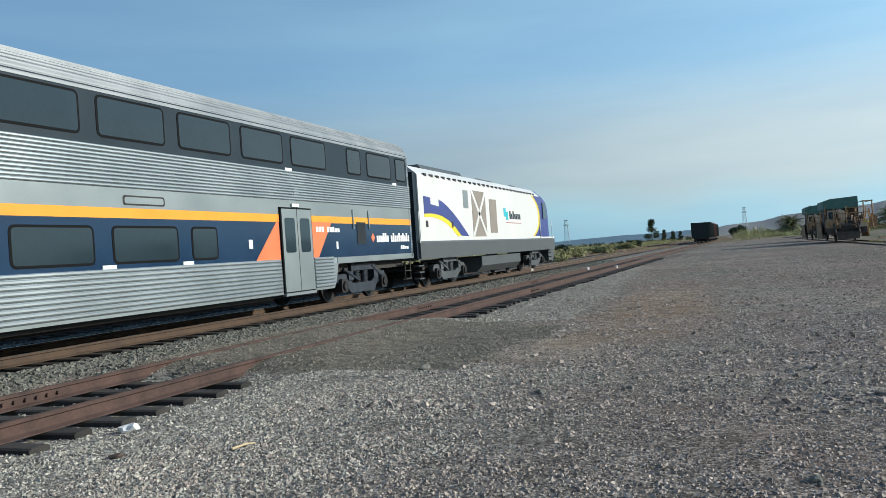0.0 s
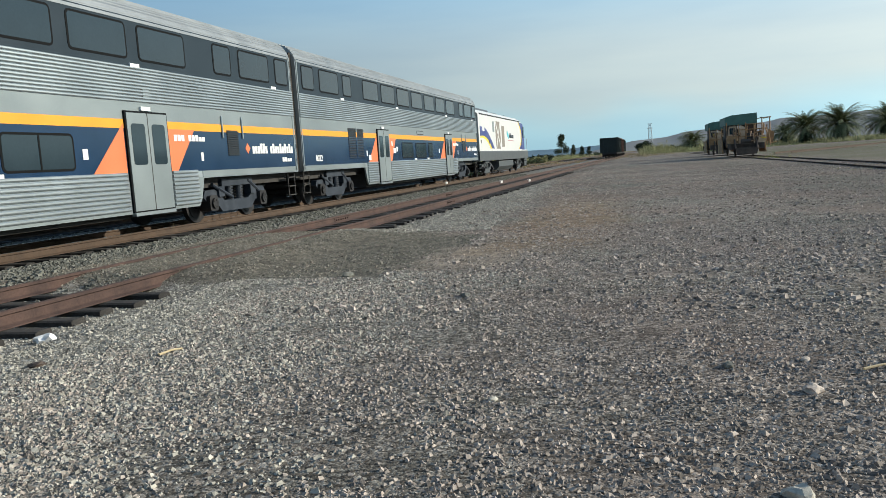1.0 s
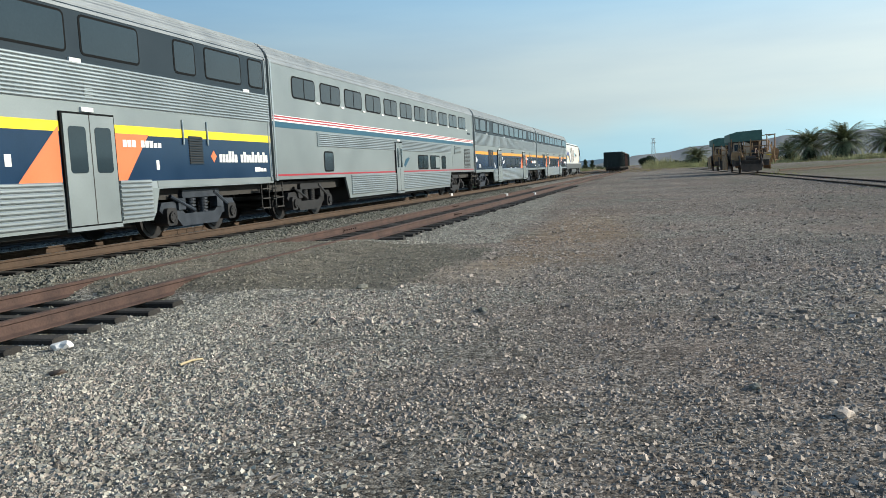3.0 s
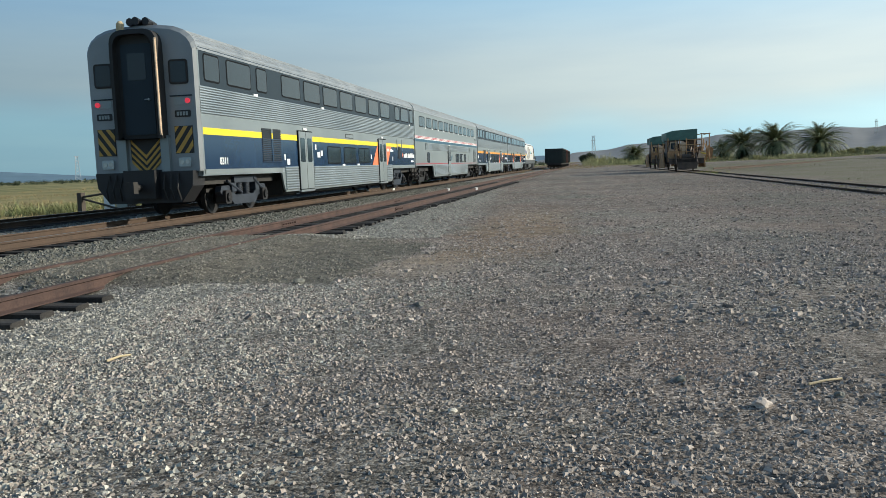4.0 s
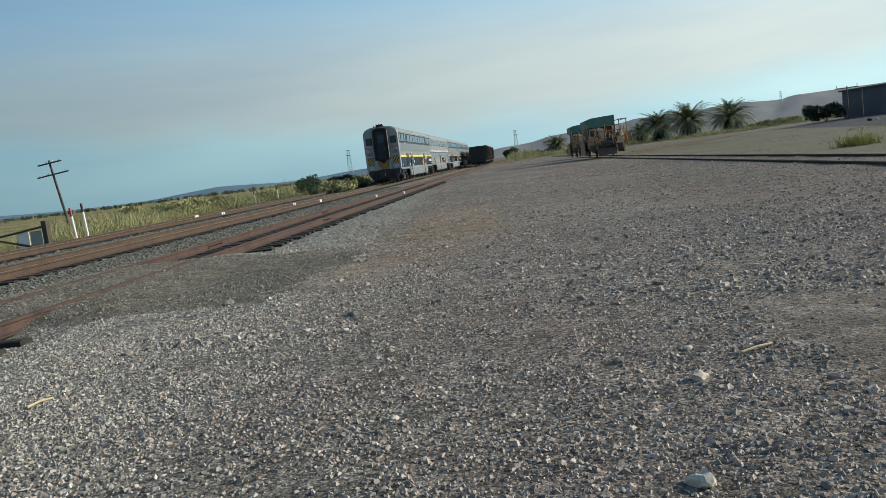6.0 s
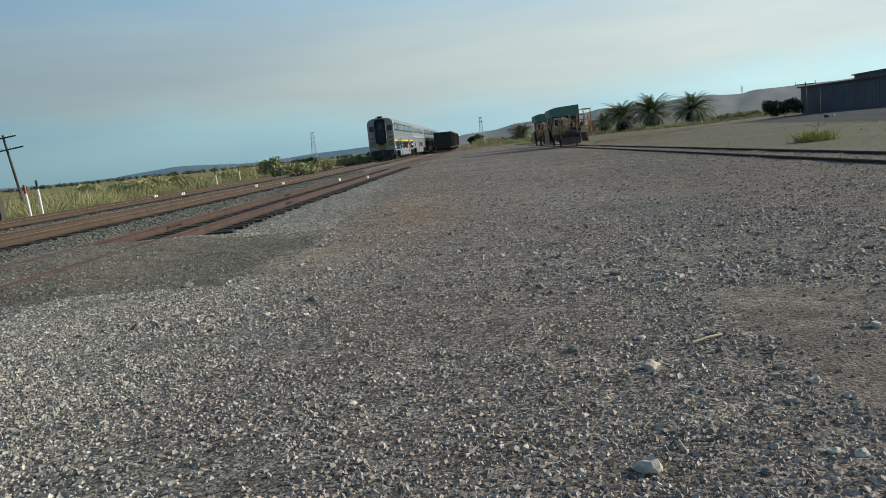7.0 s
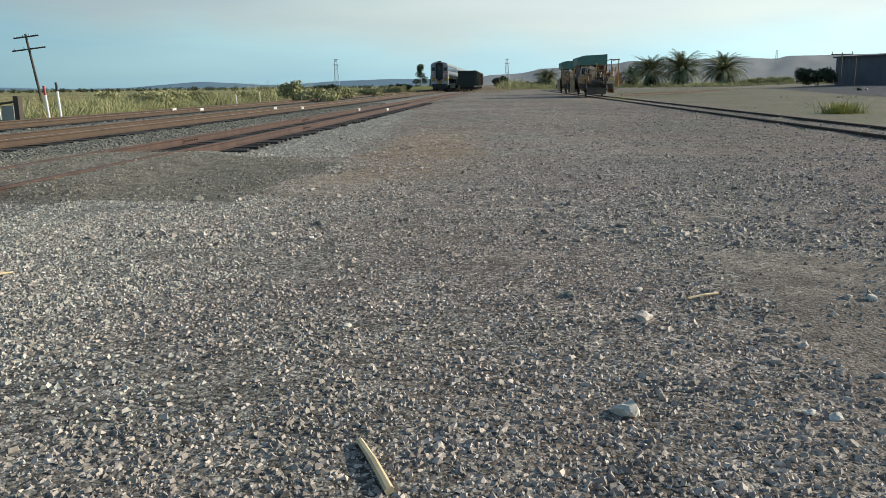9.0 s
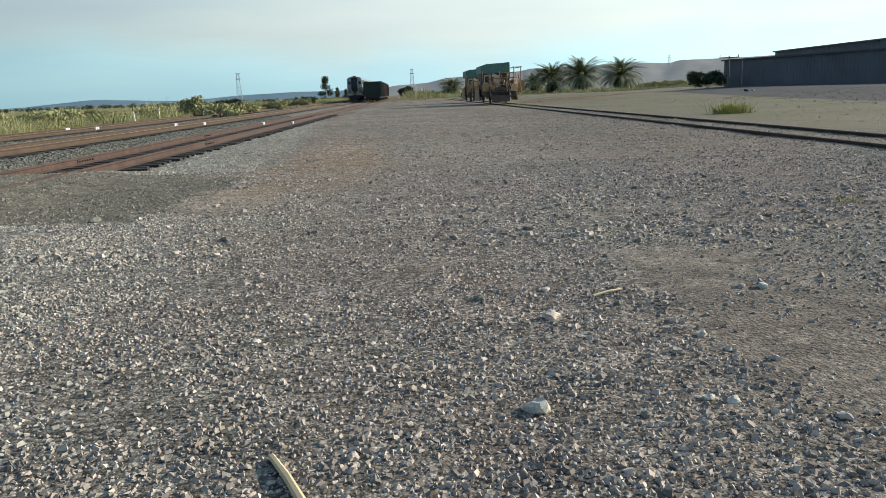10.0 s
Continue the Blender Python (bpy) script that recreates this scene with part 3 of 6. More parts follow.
def near_side(place):
    def inner(rng, count):
        p = place(rng, count)
        return p[p[:, 0] < 10.4 + rng.normal(0, 0.5, len(p))]
    return inner


def ragged(place, edge, spread):
    """Keeps what lies on the track side of x = edge, thinning out over a ragged margin."""
    def inner(rng, count):
        p = place(rng, count)
        reach = np.array([edge + 1.1 * noise.noise((q[0] * 0.45, q[1] * 0.45, 9)) + 0.5 * noise.noise((q[0] * 1.6, q[1] * 1.6, 2)) for q in p])
        return p[p[:, 0] < reach + spread * rng.normal(0, 1, len(p))]
    return inner


scatter_stones("yard_gravel", "loose grey-brown gravel on the yard ground", STONE, 205000, off_bare(thinned(clumpy(fan(-4.2, 8.5, 1.2, 14, 1.6), 0.8, -0.13, 5))), (0.0142, 0.44), 1)
scatter_stones("yard_gravel", "coarser stones lying in drifts on the yard ground", STONE, 20000, off_bare(clumpy(fan(-4.2, 8.5, 1.4, 14, 1.5), 0.55, 0.10, 15)), (0.0185, 0.30), 14)
scatter_stones("yard_gravel", "loose grey-brown gravel underfoot on the yard ground", STONE, 10000, fan(-5, 6, -3.5, 1.3, 0.6), (0.0148, 0.34), 11)
scatter_stones("yard_gravel", "sparse gravel farther out on the yard ground", STONE, 42000, near_side(off_bare(clumpy(fan(-4, 10.5, 9, 50, 1.5), 0.35, -0.2, 6))), (0.019, 0.42), 2)
scatter_stones("yard_gravel", "thin scatter of gravel at the far end of the yard", STONE, 20000, near_side(clumpy(fan(-4.5, 10, 36, 125, 1.7), 0.2, -0.15, 16)), (0.0215, 0.45), 12)
scatter_stones("yard_gravel", "coarse stones strewn over the open yard", STONE, 15000, near_side(off_bare(clumpy(fan(-4, 10.5, 6.5, 42, 1.5), 0.5, -0.05, 26))), (0.030, 0.32), 17)
scatter_stones("yard_clods", "rough brown clods and coarse stone on the yard", STONE, 3600, clumpy(fan(1.2, 7.5, 2.0, 12, 1.4), 0.7, 0.16, 21), (0.025, 0.35), 13)
scatter_stones("pale_gravel", "pale crushed stone beside the siding", STONE_PALE, 88000, not_tracks(ragged(off_bare(clumpy(fan(-8.5, -0.6, 1.6, 9.1, 1.1), 0.6, -0.26, 7)), -2.2, 0.45)), (0.0165, 0.42), 3)
scatter_stones("pale_gravel", "pale crushed stone along the siding", STONE_PALE, 19000, not_tracks(lambda rng, c: (lambda p: p[p[:, 0] < -2.1 - 0.055 * p[:, 1]])(fan(-6.0, -2.6, 14.6, 42, 1.5)(rng, c))), (0.021, 0.35), 4)
scatter_stones("ballast", "grey ballast stones between siding and main track", STONE_BALLAST, 26000, fan(-10.42, -8.3, 4, 60, 1.6), (0.036, 0.3), 5)
scatter_stones("ballast", "brown-grey ballast stones in the main track bed", STONE_BALLAST, 9000, fan(-15.9, -13.3, 8, 70, 1.4), (0.036, 0.3), 6)
scatter_stones("ballast", "grey ballast stones between the siding's rails", STONE_BALLAST, 5000, lambda rng, c: (lambda p: p[(p[:, 1] < 9.3) | (p[:, 1] > 15)])(fan(-7.6, -6.3, 2, 50, 1.6)(rng, c)), (0.036, 0.3), 8)
scatter_stones("fill_gravel", "fine dark fill over the old crossing", STONE_FILL, 18000, lambda rng, c: (lambda p: p[p[:, 1] < 10.6 - p[:, 0]])(fan(-9.4, -2.7, 8.8, 15.6, 1.0)(rng, c)), (0.0185, 0.40), 9)


def rock(name, x, y, size, material, label, seed, flat=0.7):
    rnd = random.Random(seed)
    bm = B()
    bmesh.ops.create_icosphere(bm, subdivisions=2, radius=0.5)
    for v in bm.verts:
        d = 1 + 0.62 * noise.noise(v.co * 2.1 + Vector((seed * 3.1, 0, 0))) + rnd.uniform(-0.12, 0.12)
        v.co = Vector((v.co.x * d * size * 1.2, v.co.y * d * size, v.co.z * d * size * flat))
    o = part(name, bm, material)
    o.matrix_basis = pose(x, y, ground_height(x, y) + size * flat * 0.25, 0, 0, rnd.uniform(0, 360))
    return tagged(o, label, "rock")


rock("rock", 0.81, 4.29, 0.085, STONE, "grey fist-sized rock lying on the gravel", 1)
rock("rock", 0.52, 2.95, 0.09, STONE_PALE, "pale angular rock lying on the gravel", 2)
rock("rock", -5.36, 5.97, 0.15, WHITE, "bright white stone beside the rusty rail", 3)
rock("rock", -3.48, 8.75, 0.11, STONE_BALLAST, "dark lump of stone on pale gravel", 4)
rock("rock", -1.69, 7.25, 0.08, STONE_BALLAST, "dark lump of stone on the yard", 5)
rock("rock", -4.38, 4.78, 0.12, MACH_DARK, "dark flat lump on pale gravel", 6, 0.35)
_r = random.Random(77)
for i, (xx, yy, sz, mm) in enumerate(((2.20, 4.69, 0.06, STONE_PALE), (2.08, 4.73, 0.05, STONE), (1.32, 2.97, 0.05, STONE_PALE), (-0.19, 2.61, 0.045, STONE), (0.44, 4.75, 0.06, STONE_BALLAST), (0.88, 4.88, 0.05, STONE))):
    rock("rock", xx, yy, sz, mm, "small angular rock lying on the gravel", 60 + i)
for i in range(22):
    yy = 2.4 + 9 * _r.random() ** 1.4
    rock("rock", _r.uniform(-0.35, 0.75) * yy + 0.2, yy, _r.uniform(0.03, 0.055), _r.choice((STONE, STONE, STONE_PALE, STONE_BALLAST)), "small angular rock lying on the gravel", 20 + i)


def stick(pts, r, label):
    bm = B()
    for (p, q), k in zip(zip(pts, pts[1:]), range(9)):
        cyl(bm, p, q, r * (1 - 0.12 * k), 7, r * (1 - 0.12 * (k + 1)))
    o = part("stick", bm, WOOD_DRY)
    return tagged(o, label, "stick")


stick([(1.13, 4.65, 0.02), (1.24, 4.71, 0.028), (1.34, 4.78, 0.02)], 0.008, "thin pale dry stick on the gravel")
stick([(-0.32, 2.29, 0.018), (-0.40, 2.47, 0.026), (-0.48, 2.64, 0.02)], 0.017, "split length of pale dry wood on the gravel")
stick([(-3.49, 5.0, 0.02), (-3.45, 5.1, 0.03), (-3.42, 5.19, 0.02)], 0.010, "short pale stick on pale gravel")


# ---- the train: cars are built with their rear end at y = 0 and the running surface at z = 0 ----
HW = 1.55      # half width


def shell_profile(z0, inset=0.0):
    w = HW - inset
    half = [(w, z0), (w, 4.44), (w - 0.05, 4.60), (w - 0.15, 4.75), (w - 0.33, 4.89), (w - 0.62, 5.00), (w - 1.05, 5.06)]
    return half + [(0, 5.08)] + [(-x, z) for x, z in reversed(half)]


def side_box(bm, side, y0, y1, z0, z1, proud, depth=0.03):
    a, b = side * (HW - depth), side * (HW + proud)
    return box(bm, min(a, b), max(a, b), y0, y1, z0, z1)


def ribs(side, y0, y1, z0, z1, pitch, proud):
    """A fluted metal panel: rounded ribs along the car."""
    k = max(1, round((z1 - z0) / pitch))
    h = (z1 - z0) / k
    pts = [(side * (HW - 0.02), z0)]
    for i in range(k):
        z = z0 + i * h
        pts += [(side * (HW + 0.003), z + 0.01 * h), (side * (HW + 0.003), z + 0.17 * h), (side * (HW + 0.75 * proud), z + 0.21 * h), (side * (HW + proud), z + 0.45 * h), (side * (HW + proud), z + 0.80 * h), (side * (HW + 0.7 * proud), z + 0.97 * h)]
    pts.append((side * (HW - 0.02), z1))
    return prism(B(), pts, y0, y1, "y")


def pane(parent, side, y0, y1, z0, z1, r=0.07, proud=0.012, label="", slider=False):
    bm = B()
    a, b = side * (HW - 0.02), side * (HW + proud)
    prism(bm, rounded(y0 - 0.045, y1 + 0.045, z0 - 0.045, z1 + 0.045, r + 0.04), a, b, "x")
    w = part("window", bm, GASKET, parent, label)
    bm = B()
    prism(bm, rounded(y0, y1, z0, z1, r), a, side * (HW + proud + 0.004), "x")
    part("pane", bm, GLASS, w)
    if slider:
        bm = B()
        ym = (y0 + y1) / 2
        box(bm, min(a, side * (HW + proud + 0.01)), max(a, side * (HW + proud + 0.01)), ym - 0.02, ym + 0.02, z0, z1)
        part("mullion", bm, GASKET, w)
    return w


def louvre(parent, side, y0, y1, z0, z1, material, rows=18, split=True, painted=()):
    bm = B()
    side_box(bm, side, y0, y1, z0, z1, 0.008)
    base = part("louvre", bm, BLACK, parent, "slatted air grille")
    h = (z1 - z0) / rows
    for i in range(rows):
        bm = B()
        a, b = side * (HW + 0.004), side * (HW + 0.034)
        for u, v in (((y0, (y0 + y1) / 2 - 0.03), ((y0 + y1) / 2 + 0.03, y1)) if split else ((y0, y1),)):
            box(bm, min(a, b), max(a, b), u, v, z0 + i * h, z0 + i * h + h * 0.42)
        zc = z0 + (i + 0.3) * h
        shade = material if not painted else painted[0] if zc < 2.2 else material
        part("slat", bm, shade, base)
    for colour, a, b in zip(painted, (z0, 2.2, 2.385), (2.2, 2.385, z1)):
        bm = B()
        side_box(bm, side, (y0 + y1) / 2 - 0.045, (y0 + y1) / 2 + 0.045, a, b, 0.036)
        part("mullion", bm, colour, base)


def door(parent, side, y0, y1, z0, z1):
    bm = B()
    side_box(bm, side, y0 - 0.04, y1 + 0.04, z0 - 0.03, z1 + 0.04, 0.045)
    d = part("door", bm, GASKET, parent, "double-leaf silver passenger door")
    ym = (y0 + y1) / 2
    for u, v in ((y0, ym - 0.012), (ym + 0.012, y1)):
        bm = B()
        side_box(bm, side, u, v, z0, z1, 0.06)
        part("door_leaf", bm, SILVER, d)
        bm = B()
        prism(bm, rounded(u + 0.11, v - 0.11, z0 + 0.95, z1 - 0.22, 0.07), side * HW, side * (HW + 0.066), "x")
        part("door_window", bm, GLASS, d)
    bm = B()
    side_box(bm, side, ym - 0.012, ym + 0.012, z0, z1, 0.062)
    part("door_seal", bm, RUBBER, d)
    bm = B()
    side_box(bm, side, ym - 0.16, ym + 0.16, z1 + 0.06, z1 + 0.14, 0.05)
    part("door_lamp", bm, WHITE, d, "small white lamp above the door")
    bm = B()
    side_box(bm, side, y0 - 0.02, y1 + 0.02, z0 - 0.10, z0 - 0.03, 0.07)
    part("door_step", bm, STEEL, d)
    return d


def wheel(bm, x, y, r=0.46):
    s = 1 if x > 0 else -1
    cyl(bm, (x - s * 0.07, y, r), (x + s * 0.05, y, r), r, 24)
    cyl(bm, (x + s * 0.05, y, r), (x + s * 0.065, y, r), r * 0.80, 24)
    cyl(bm, (x + s * 0.06, y, r), (x + s * 0.13, y, r), r * 0.30, 14)
    return bm


def bogie(parent, yc, base=2.6, paint=None):
    paint = paint or BOGIE
    bm = B()
    box(bm, -1.0, 1.0, yc - 0.45, yc + 0.45, 0.50, 0.85)
    box(bm, -0.9, 0.9, yc - base / 2 - 0.5, yc + base / 2 + 0.5, 0.62, 0.74)
    bg = part("bogie", bm, UNDER, parent, "dusty steel truck with springs")
    for s in (-1, 1):
        bm = B()
        x0, x1 = sorted((s * 1.06, s * 1.24))
        h = base / 2
        prism(bm, [(yc - h - 0.32, 0.62), (yc - h - 0.22, 0.78), (yc - h + 0.25, 0.80), (yc - 0.62, 0.50), (yc + 0.62, 0.50), (yc + h - 0.25, 0.80), (yc + h + 0.22, 0.78), (yc + h + 0.32, 0.62),
                   (yc + h + 0.12, 0.46), (yc + h - 0.30, 0.44), (yc + 0.75, 0.22), (yc - 0.75, 0.22), (yc - h + 0.30, 0.44), (yc - h - 0.12, 0.46)], x0, x1, "x")
        part("side_frame", bm, paint, bg)
        for d in (-h, h):
            bm = B()
            xa, xb = sorted((s * 1.02, s * 1.34))
            prism(bm, rounded(yc + d - 0.19, yc + d + 0.19, 0.27, 0.66, 0.08), xa, xb, "x")
            cyl(bm, (s * 1.30, yc + d, 0.46), (s * 1.39, yc + d, 0.46), 0.13, 14)
            for k in range(5):
                cyl(bm, (s * 1.38, yc + d + 0.08 * math.cos(k * 1.257), 0.46 + 0.08 * math.sin(k * 1.257)), (s * 1.40, yc + d + 0.08 * math.cos(k * 1.257), 0.46 + 0.08 * math.sin(k * 1.257)), 0.02, 6)
            part("axle_box", bm, WHEEL, bg)
        for d in (-0.26, 0.26):
            bm = B()
            for q in range(7):
                cyl(bm, (s * 1.15, yc + d, 0.50 + q * 0.075), (s * 1.15, yc + d, 0.54 + q * 0.075), 0.125, 12)
            cyl(bm, (s * 1.15, yc + d, 0.48), (s * 1.15, yc + d, 1.04), 0.08, 10)
            part("spring", bm, paint, bg)
        bm = B()
        xa, xb = sorted((s * 1.10, s * 1.30))
        prism(bm, rounded(yc - 0.80, yc + 0.80, 0.86, 1.04, 0.05), xa, xb, "x")
        cyl(bm, (s * 1.28, yc - 1.25, 0.92), (s * 1.28, yc - 0.30, 0.56), 0.045, 8)
        cyl(bm, (s * 1.28, yc + 0.55, 0.98), (s * 1.28, yc + 1.15, 0.66), 0.05, 8)
        box(bm, xa, xb, yc + h - 0.62, yc + h - 0.34, 0.60, 0.86)
        box(bm, xa, xb, yc - h + 0.34, yc - h + 0.62, 0.60, 0.86)
        part("brake_gear", bm, paint, bg)
        for d in (-h, h):
            part("wheel", wheel(B(), s * 0.77, yc + d), WHEEL, bg, smooth=True)
    for d in (-base / 2, base / 2):
        part("axle", cyl(B(), (-0.9, yc + d, 0.46), (0.9, yc + d, 0.46), 0.08, 10), UNDER, bg)
    return bg


def bars(parent, side, y0, y1, z0, z1, n, material, name="marking", label="", seed=1):
    """Writing that is not spelled out: a row of plain bars of its size."""
    rnd = random.Random(seed)
    w = (y1 - y0) / n
    for i in range(n):
        if n > 8 and i == n * 2 // 5:
            continue
        bm = B()
        side_box(bm, side, y0 + i * w, y0 + i * w + w * 0.80, z0, z1 - (z1 - z0) * (0.28 if rnd.random() < 0.6 else 0), 0.012, 0.0)
        part(name, bm, material, parent, label)


def lettering(parent, text, side, y, z, size, material, label):
    """Readable numbers on a car side, in the built-in face."""
    cu = bpy.data.curves.new("text", "FONT")
    cu.body, cu.size, cu.extrude, cu.offset = text, size, 0.002, 0.006
    tmp = new("text", cu)
    dep = bpy.context.evaluated_depsgraph_get()
    me = bpy.data.meshes.new_from_object(tmp.evaluated_get(dep))
    bpy.data.objects.remove(tmp)
    me.materials.clear()
    me.materials.append(material)
    ob = new("number", me)
    ob.parent = parent
    ob.matrix_basis = Matrix(((0, 0, side, side * (HW + 0.008)), (side, 0, 0, y), (0, 1, 0, z), (0, 0, 0, 1)))
    return tagged(ob, label)


def decal(parent, side, pts, material, name="panel", label="", proud=0.009):
    bm = B()
    prism(bm, pts, side * (HW - 0.02), side * (HW + proud), "x")
    return part(name, bm, material, parent, label)


def end_wall(parent, y, out):
    """The end of a car: steel wall, rubber gangway, steps and pipes."""
    bm = B()
    box(bm, -1.36, 1.36, min(y, y + out * 0.13), max(y, y + out * 0.13), 1.15, 4.66)
    g = part("gangway", bm, DIAPH, parent, "folded brown rubber gangway")
    for k in range(4):
        for s in (-1, 1):
            bm = B()
            u = y + out * (0.02 + 0.03 * k)
            box(bm, s * 1.37 - 0.06, s * 1.37 + 0.06, min(u, u + out * 0.018), max(u, u + out * 0.018), 1.15, 4.68)
            part("fold", bm, DIAPH, g)
    bm = B()
    box(bm, -0.2, 0.2, min(y, y + out * 0.25), max(y, y + out * 0.25), 0.72, 0.98)
    part("coupler", bm, UNDER, parent)
    for s in (-1, 1):
        bm = B()
        u0, u1 = sorted((y - out * 0.12, y - out * 0.55))
        for q in range(3):
            box(bm, s * 1.42 - 0.08, s * 1.42 + 0.08, u0, u1, 0.42 + q * 0.26, 0.45 + q * 0.26)
        for u in (u0, u1):
            cyl(bm, (s * 1.46, u, 0.40), (s * 1.46, u, 1.15), 0.02, 6)
        part("step_ladder", bm, UNDER, parent, "steel end steps")


def base_body(t, length, roof_mat, body_mat, z0=1.10):
    bm = B()
    prism(bm, shell_profile(z0), 0, length, "y")
    part("body", bm, body_mat, t)
    bm = B()
    prof = shell_profile(4.40, -0.012)
    prism(bm, [(x, z + 0.012) for x, z in prof], 0.01, length - 0.01, "y")
    roof = part("roof", bm, roof_mat, t, "ribbed stainless roof")
    bm = B()
    for x, z in ((1.53, 4.52), (1.50, 4.60), (1.455, 4.675), (1.405, 4.745), (1.34, 4.805), (1.265, 4.865), (1.18, 4.905), (1.07, 4.945), (0.93, 4.995), (0.75, 5.02), (0.5, 5.055), (0.2, 5.07)):
        for s in (-1, 1):
            box(bm, s * x - 0.012, s * x + 0.012, 0.02, length - 0.02, z + 0.008, z + 0.04)
    part("roof_ribs", bm, roof_mat, roof)
    bm = B()
    box(bm, -1.2, 1.2, 0.15, length - 0.15, 0.85, 1.12)
    part("underframe", bm, UNDER, t)


def bilevel_car(stripe, coral_doors, number, label):
    """A bilevel car in silver, navy and stripe colours."""
    L = 25.75
    t = thing("passenger_car", pose(0, 0, 0), label, "rail car", "cars of the passing train")
    base_body(t, L, STEEL_ROOF, STEEL)
    for s in (1, -1):
        part("lower_fluting", ribs(s, 5.75, 6.92, 0.50, 1.30, 0.088, 0.045), STEEL, t, "fluted stainless skirt")
        part("lower_fluting", ribs(s, 8.50, 17.60, 0.50, 1.30, 0.088, 0.045), STEEL, t, "fluted stainless skirt")
        part("lower_fluting", ribs(s, 19.20, 20.20, 0.50, 1.30, 0.088, 0.045), STEEL, t, "fluted stainless skirt")
        bm = B()
        prism(bm, [(5.45, 1.12), (5.62, 0.62), (5.75, 0.45), (20.20, 0.45), (20.33, 0.62), (20.5, 1.12)], s * (HW - 0.05), s * (HW + 0.006), "x")
        part("skirt", bm, SILVER, t)
        for u, v in ((0.0, 5.5), (20.45, L)):
            bm = B()
            side_box(bm, s, u, v, 1.12, 1.27, 0.012)
            part("sill", bm, SILVER, t)
        bm = B()
        side_box(bm, s, 0.03, L - 0.03, 1.27, 2.20, 0.005)
        part("blue_panel", bm, BLUE, t, "navy blue lower panel")
        bm = B()
        side_box(bm, s, 0.03, L - 0.03, 2.20, 2.385, 0.007)
        part("stripe", bm, stripe, t)
        bm = B()
        side_box(bm, s, 0.03, L - 0.03, 2.385, 2.74, 0.003)
        part("letter_board", bm, SILVER, t)
        part("upper_fluting", ribs(s, 0.04, L - 0.04, 2.74, 3.48, 0.067, 0.038), STEEL, t, "fluted stainless band")
        bm = B()
        side_box(bm, s, 0.03, L - 0.03, 3.48, 4.50, 0.004)
        part("window_band", bm, BAND, t, "dark grey upper window band")
        for u, v in ((0.42, 1.26), (1.78, 3.33), (3.82, 4.55), (5.84, 7.48), (7.94, 9.58), (10.03, 11.67), (12.13, 13.78), (14.25, 15.90), (16.36, 18.0), (18.45, 20.12), (21.42, 22.2), (22.68, 24.3), (24.76, 25.47)):
            pane(t, s, u, v, 3.66, 4.32)
        for u, v, sl in ((10.22, 11.82, False), (12.32, 13.98, False), (14.46, 15.22, False) if coral_doors else (14.46, 16.12, True)):
            pane(t, s, u, v, 1.42, 2.02, slider=sl)
        door(t, s, 7.03, 8.40, 0.50, 2.52)
        door(t, s, 17.72, 19.1, 0.50, 2.52)
        decal(t, s, [(16.62, 1.29), (17.65, 1.29), (17.65, 2.30)], CORAL, "coral_panel", "orange-red wedge beside the door")
        decal(t, s, [(19.17, 1.29), (19.45, 1.29), (20.25, 2.22), (19.17, 2.22)], CORAL, "coral_panel", "orange-red wedge beside the door")
        if coral_doors:
            decal(t, s, [(5.94, 1.29), (6.97, 1.29), (6.97, 2.30)], CORAL, "coral_panel", "orange-red wedge beside the door")
            decal(t, s, [(8.47, 1.29), (8.75, 1.29), (9.4, 2.22), (8.47, 2.22)], CORAL, "coral_panel", "orange-red wedge beside the door")
        louvre(t, s, 3.96, 5.48, 1.45, 2.52, BAND, painted=(BLUE, stripe, SILVER))
        louvre(t, s, 21.72, 22.28, 1.62, 2.25, BAND, 11, False)
        bars(t, s, 23.0, 25.5, 1.66, 1.93, 17, WHITE, "marking", "white marking bars on the side", 3)
        decal(t, s, [(22.62, 1.80), (22.75, 1.66), (22.88, 1.80), (22.75, 1.94)], CORAL, "emblem", "small orange emblem", 0.011)
        bars(t, s, 19.4, 20.7, 1.96, 2.10, 9, WHITE, "marking", "small white marking bars", 5)
        bars(t, s, 24.75, 25.4, 1.42, 1.54, 4, WHITE, "marking", "small white marking bars", 6)
        lettering(t, number, s, 1.0 if s > 0 else 2.0, 1.40, 0.27, WHITE, "white car number")
        for u, v, z in ((8.78, 8.92, 1.9), (9.0, 9.32, 1.62), (9.40, 9.60, 1.68), (16.38, 16.52, 1.58), (20.45, 20.55, 1.5), (5.95, 6.2, 1.36), (5.72, 5.82, 1.52)):
            bm = B()
            side_box(bm, s, u, v, z, z + 0.2, 0.013, 0)
            part("placard", bm, WHITE, t, "small white notice")
        bm = B()
        prism(bm, rounded(12.6, 13.7, 2.44, 2.62, 0.05), s * HW, s * (HW + 0.008), "x")
        hh = part("hatch", bm, RUBBER, t)
        bm = B()
        prism(bm, rounded(12.64, 13.66, 2.47, 2.59, 0.04), s * HW, s * (HW + 0.012), "x")
        part("hatch_cover", bm, SILVER, hh)
        for u in (3.6, 9.8, 18.2, 24.5):
            bm = B()
            side_box(bm, s, u - 0.15, u + 0.15, 3.46, 3.535, 0.045)
            part("gutter_clip", bm, WHITE, t)
        for u in (12.0, 14.1):
            bm = B()
            side_box(bm, s, u, u + 0.32, 1.29, 1.365, 0.03)
            part("gutter_clip", bm, WHITE, t)
        for u in (7.6, 18.4):
            bm = B()
            side_box(bm, s, u, u + 0.22, 2.85, 3.08, 0.03)
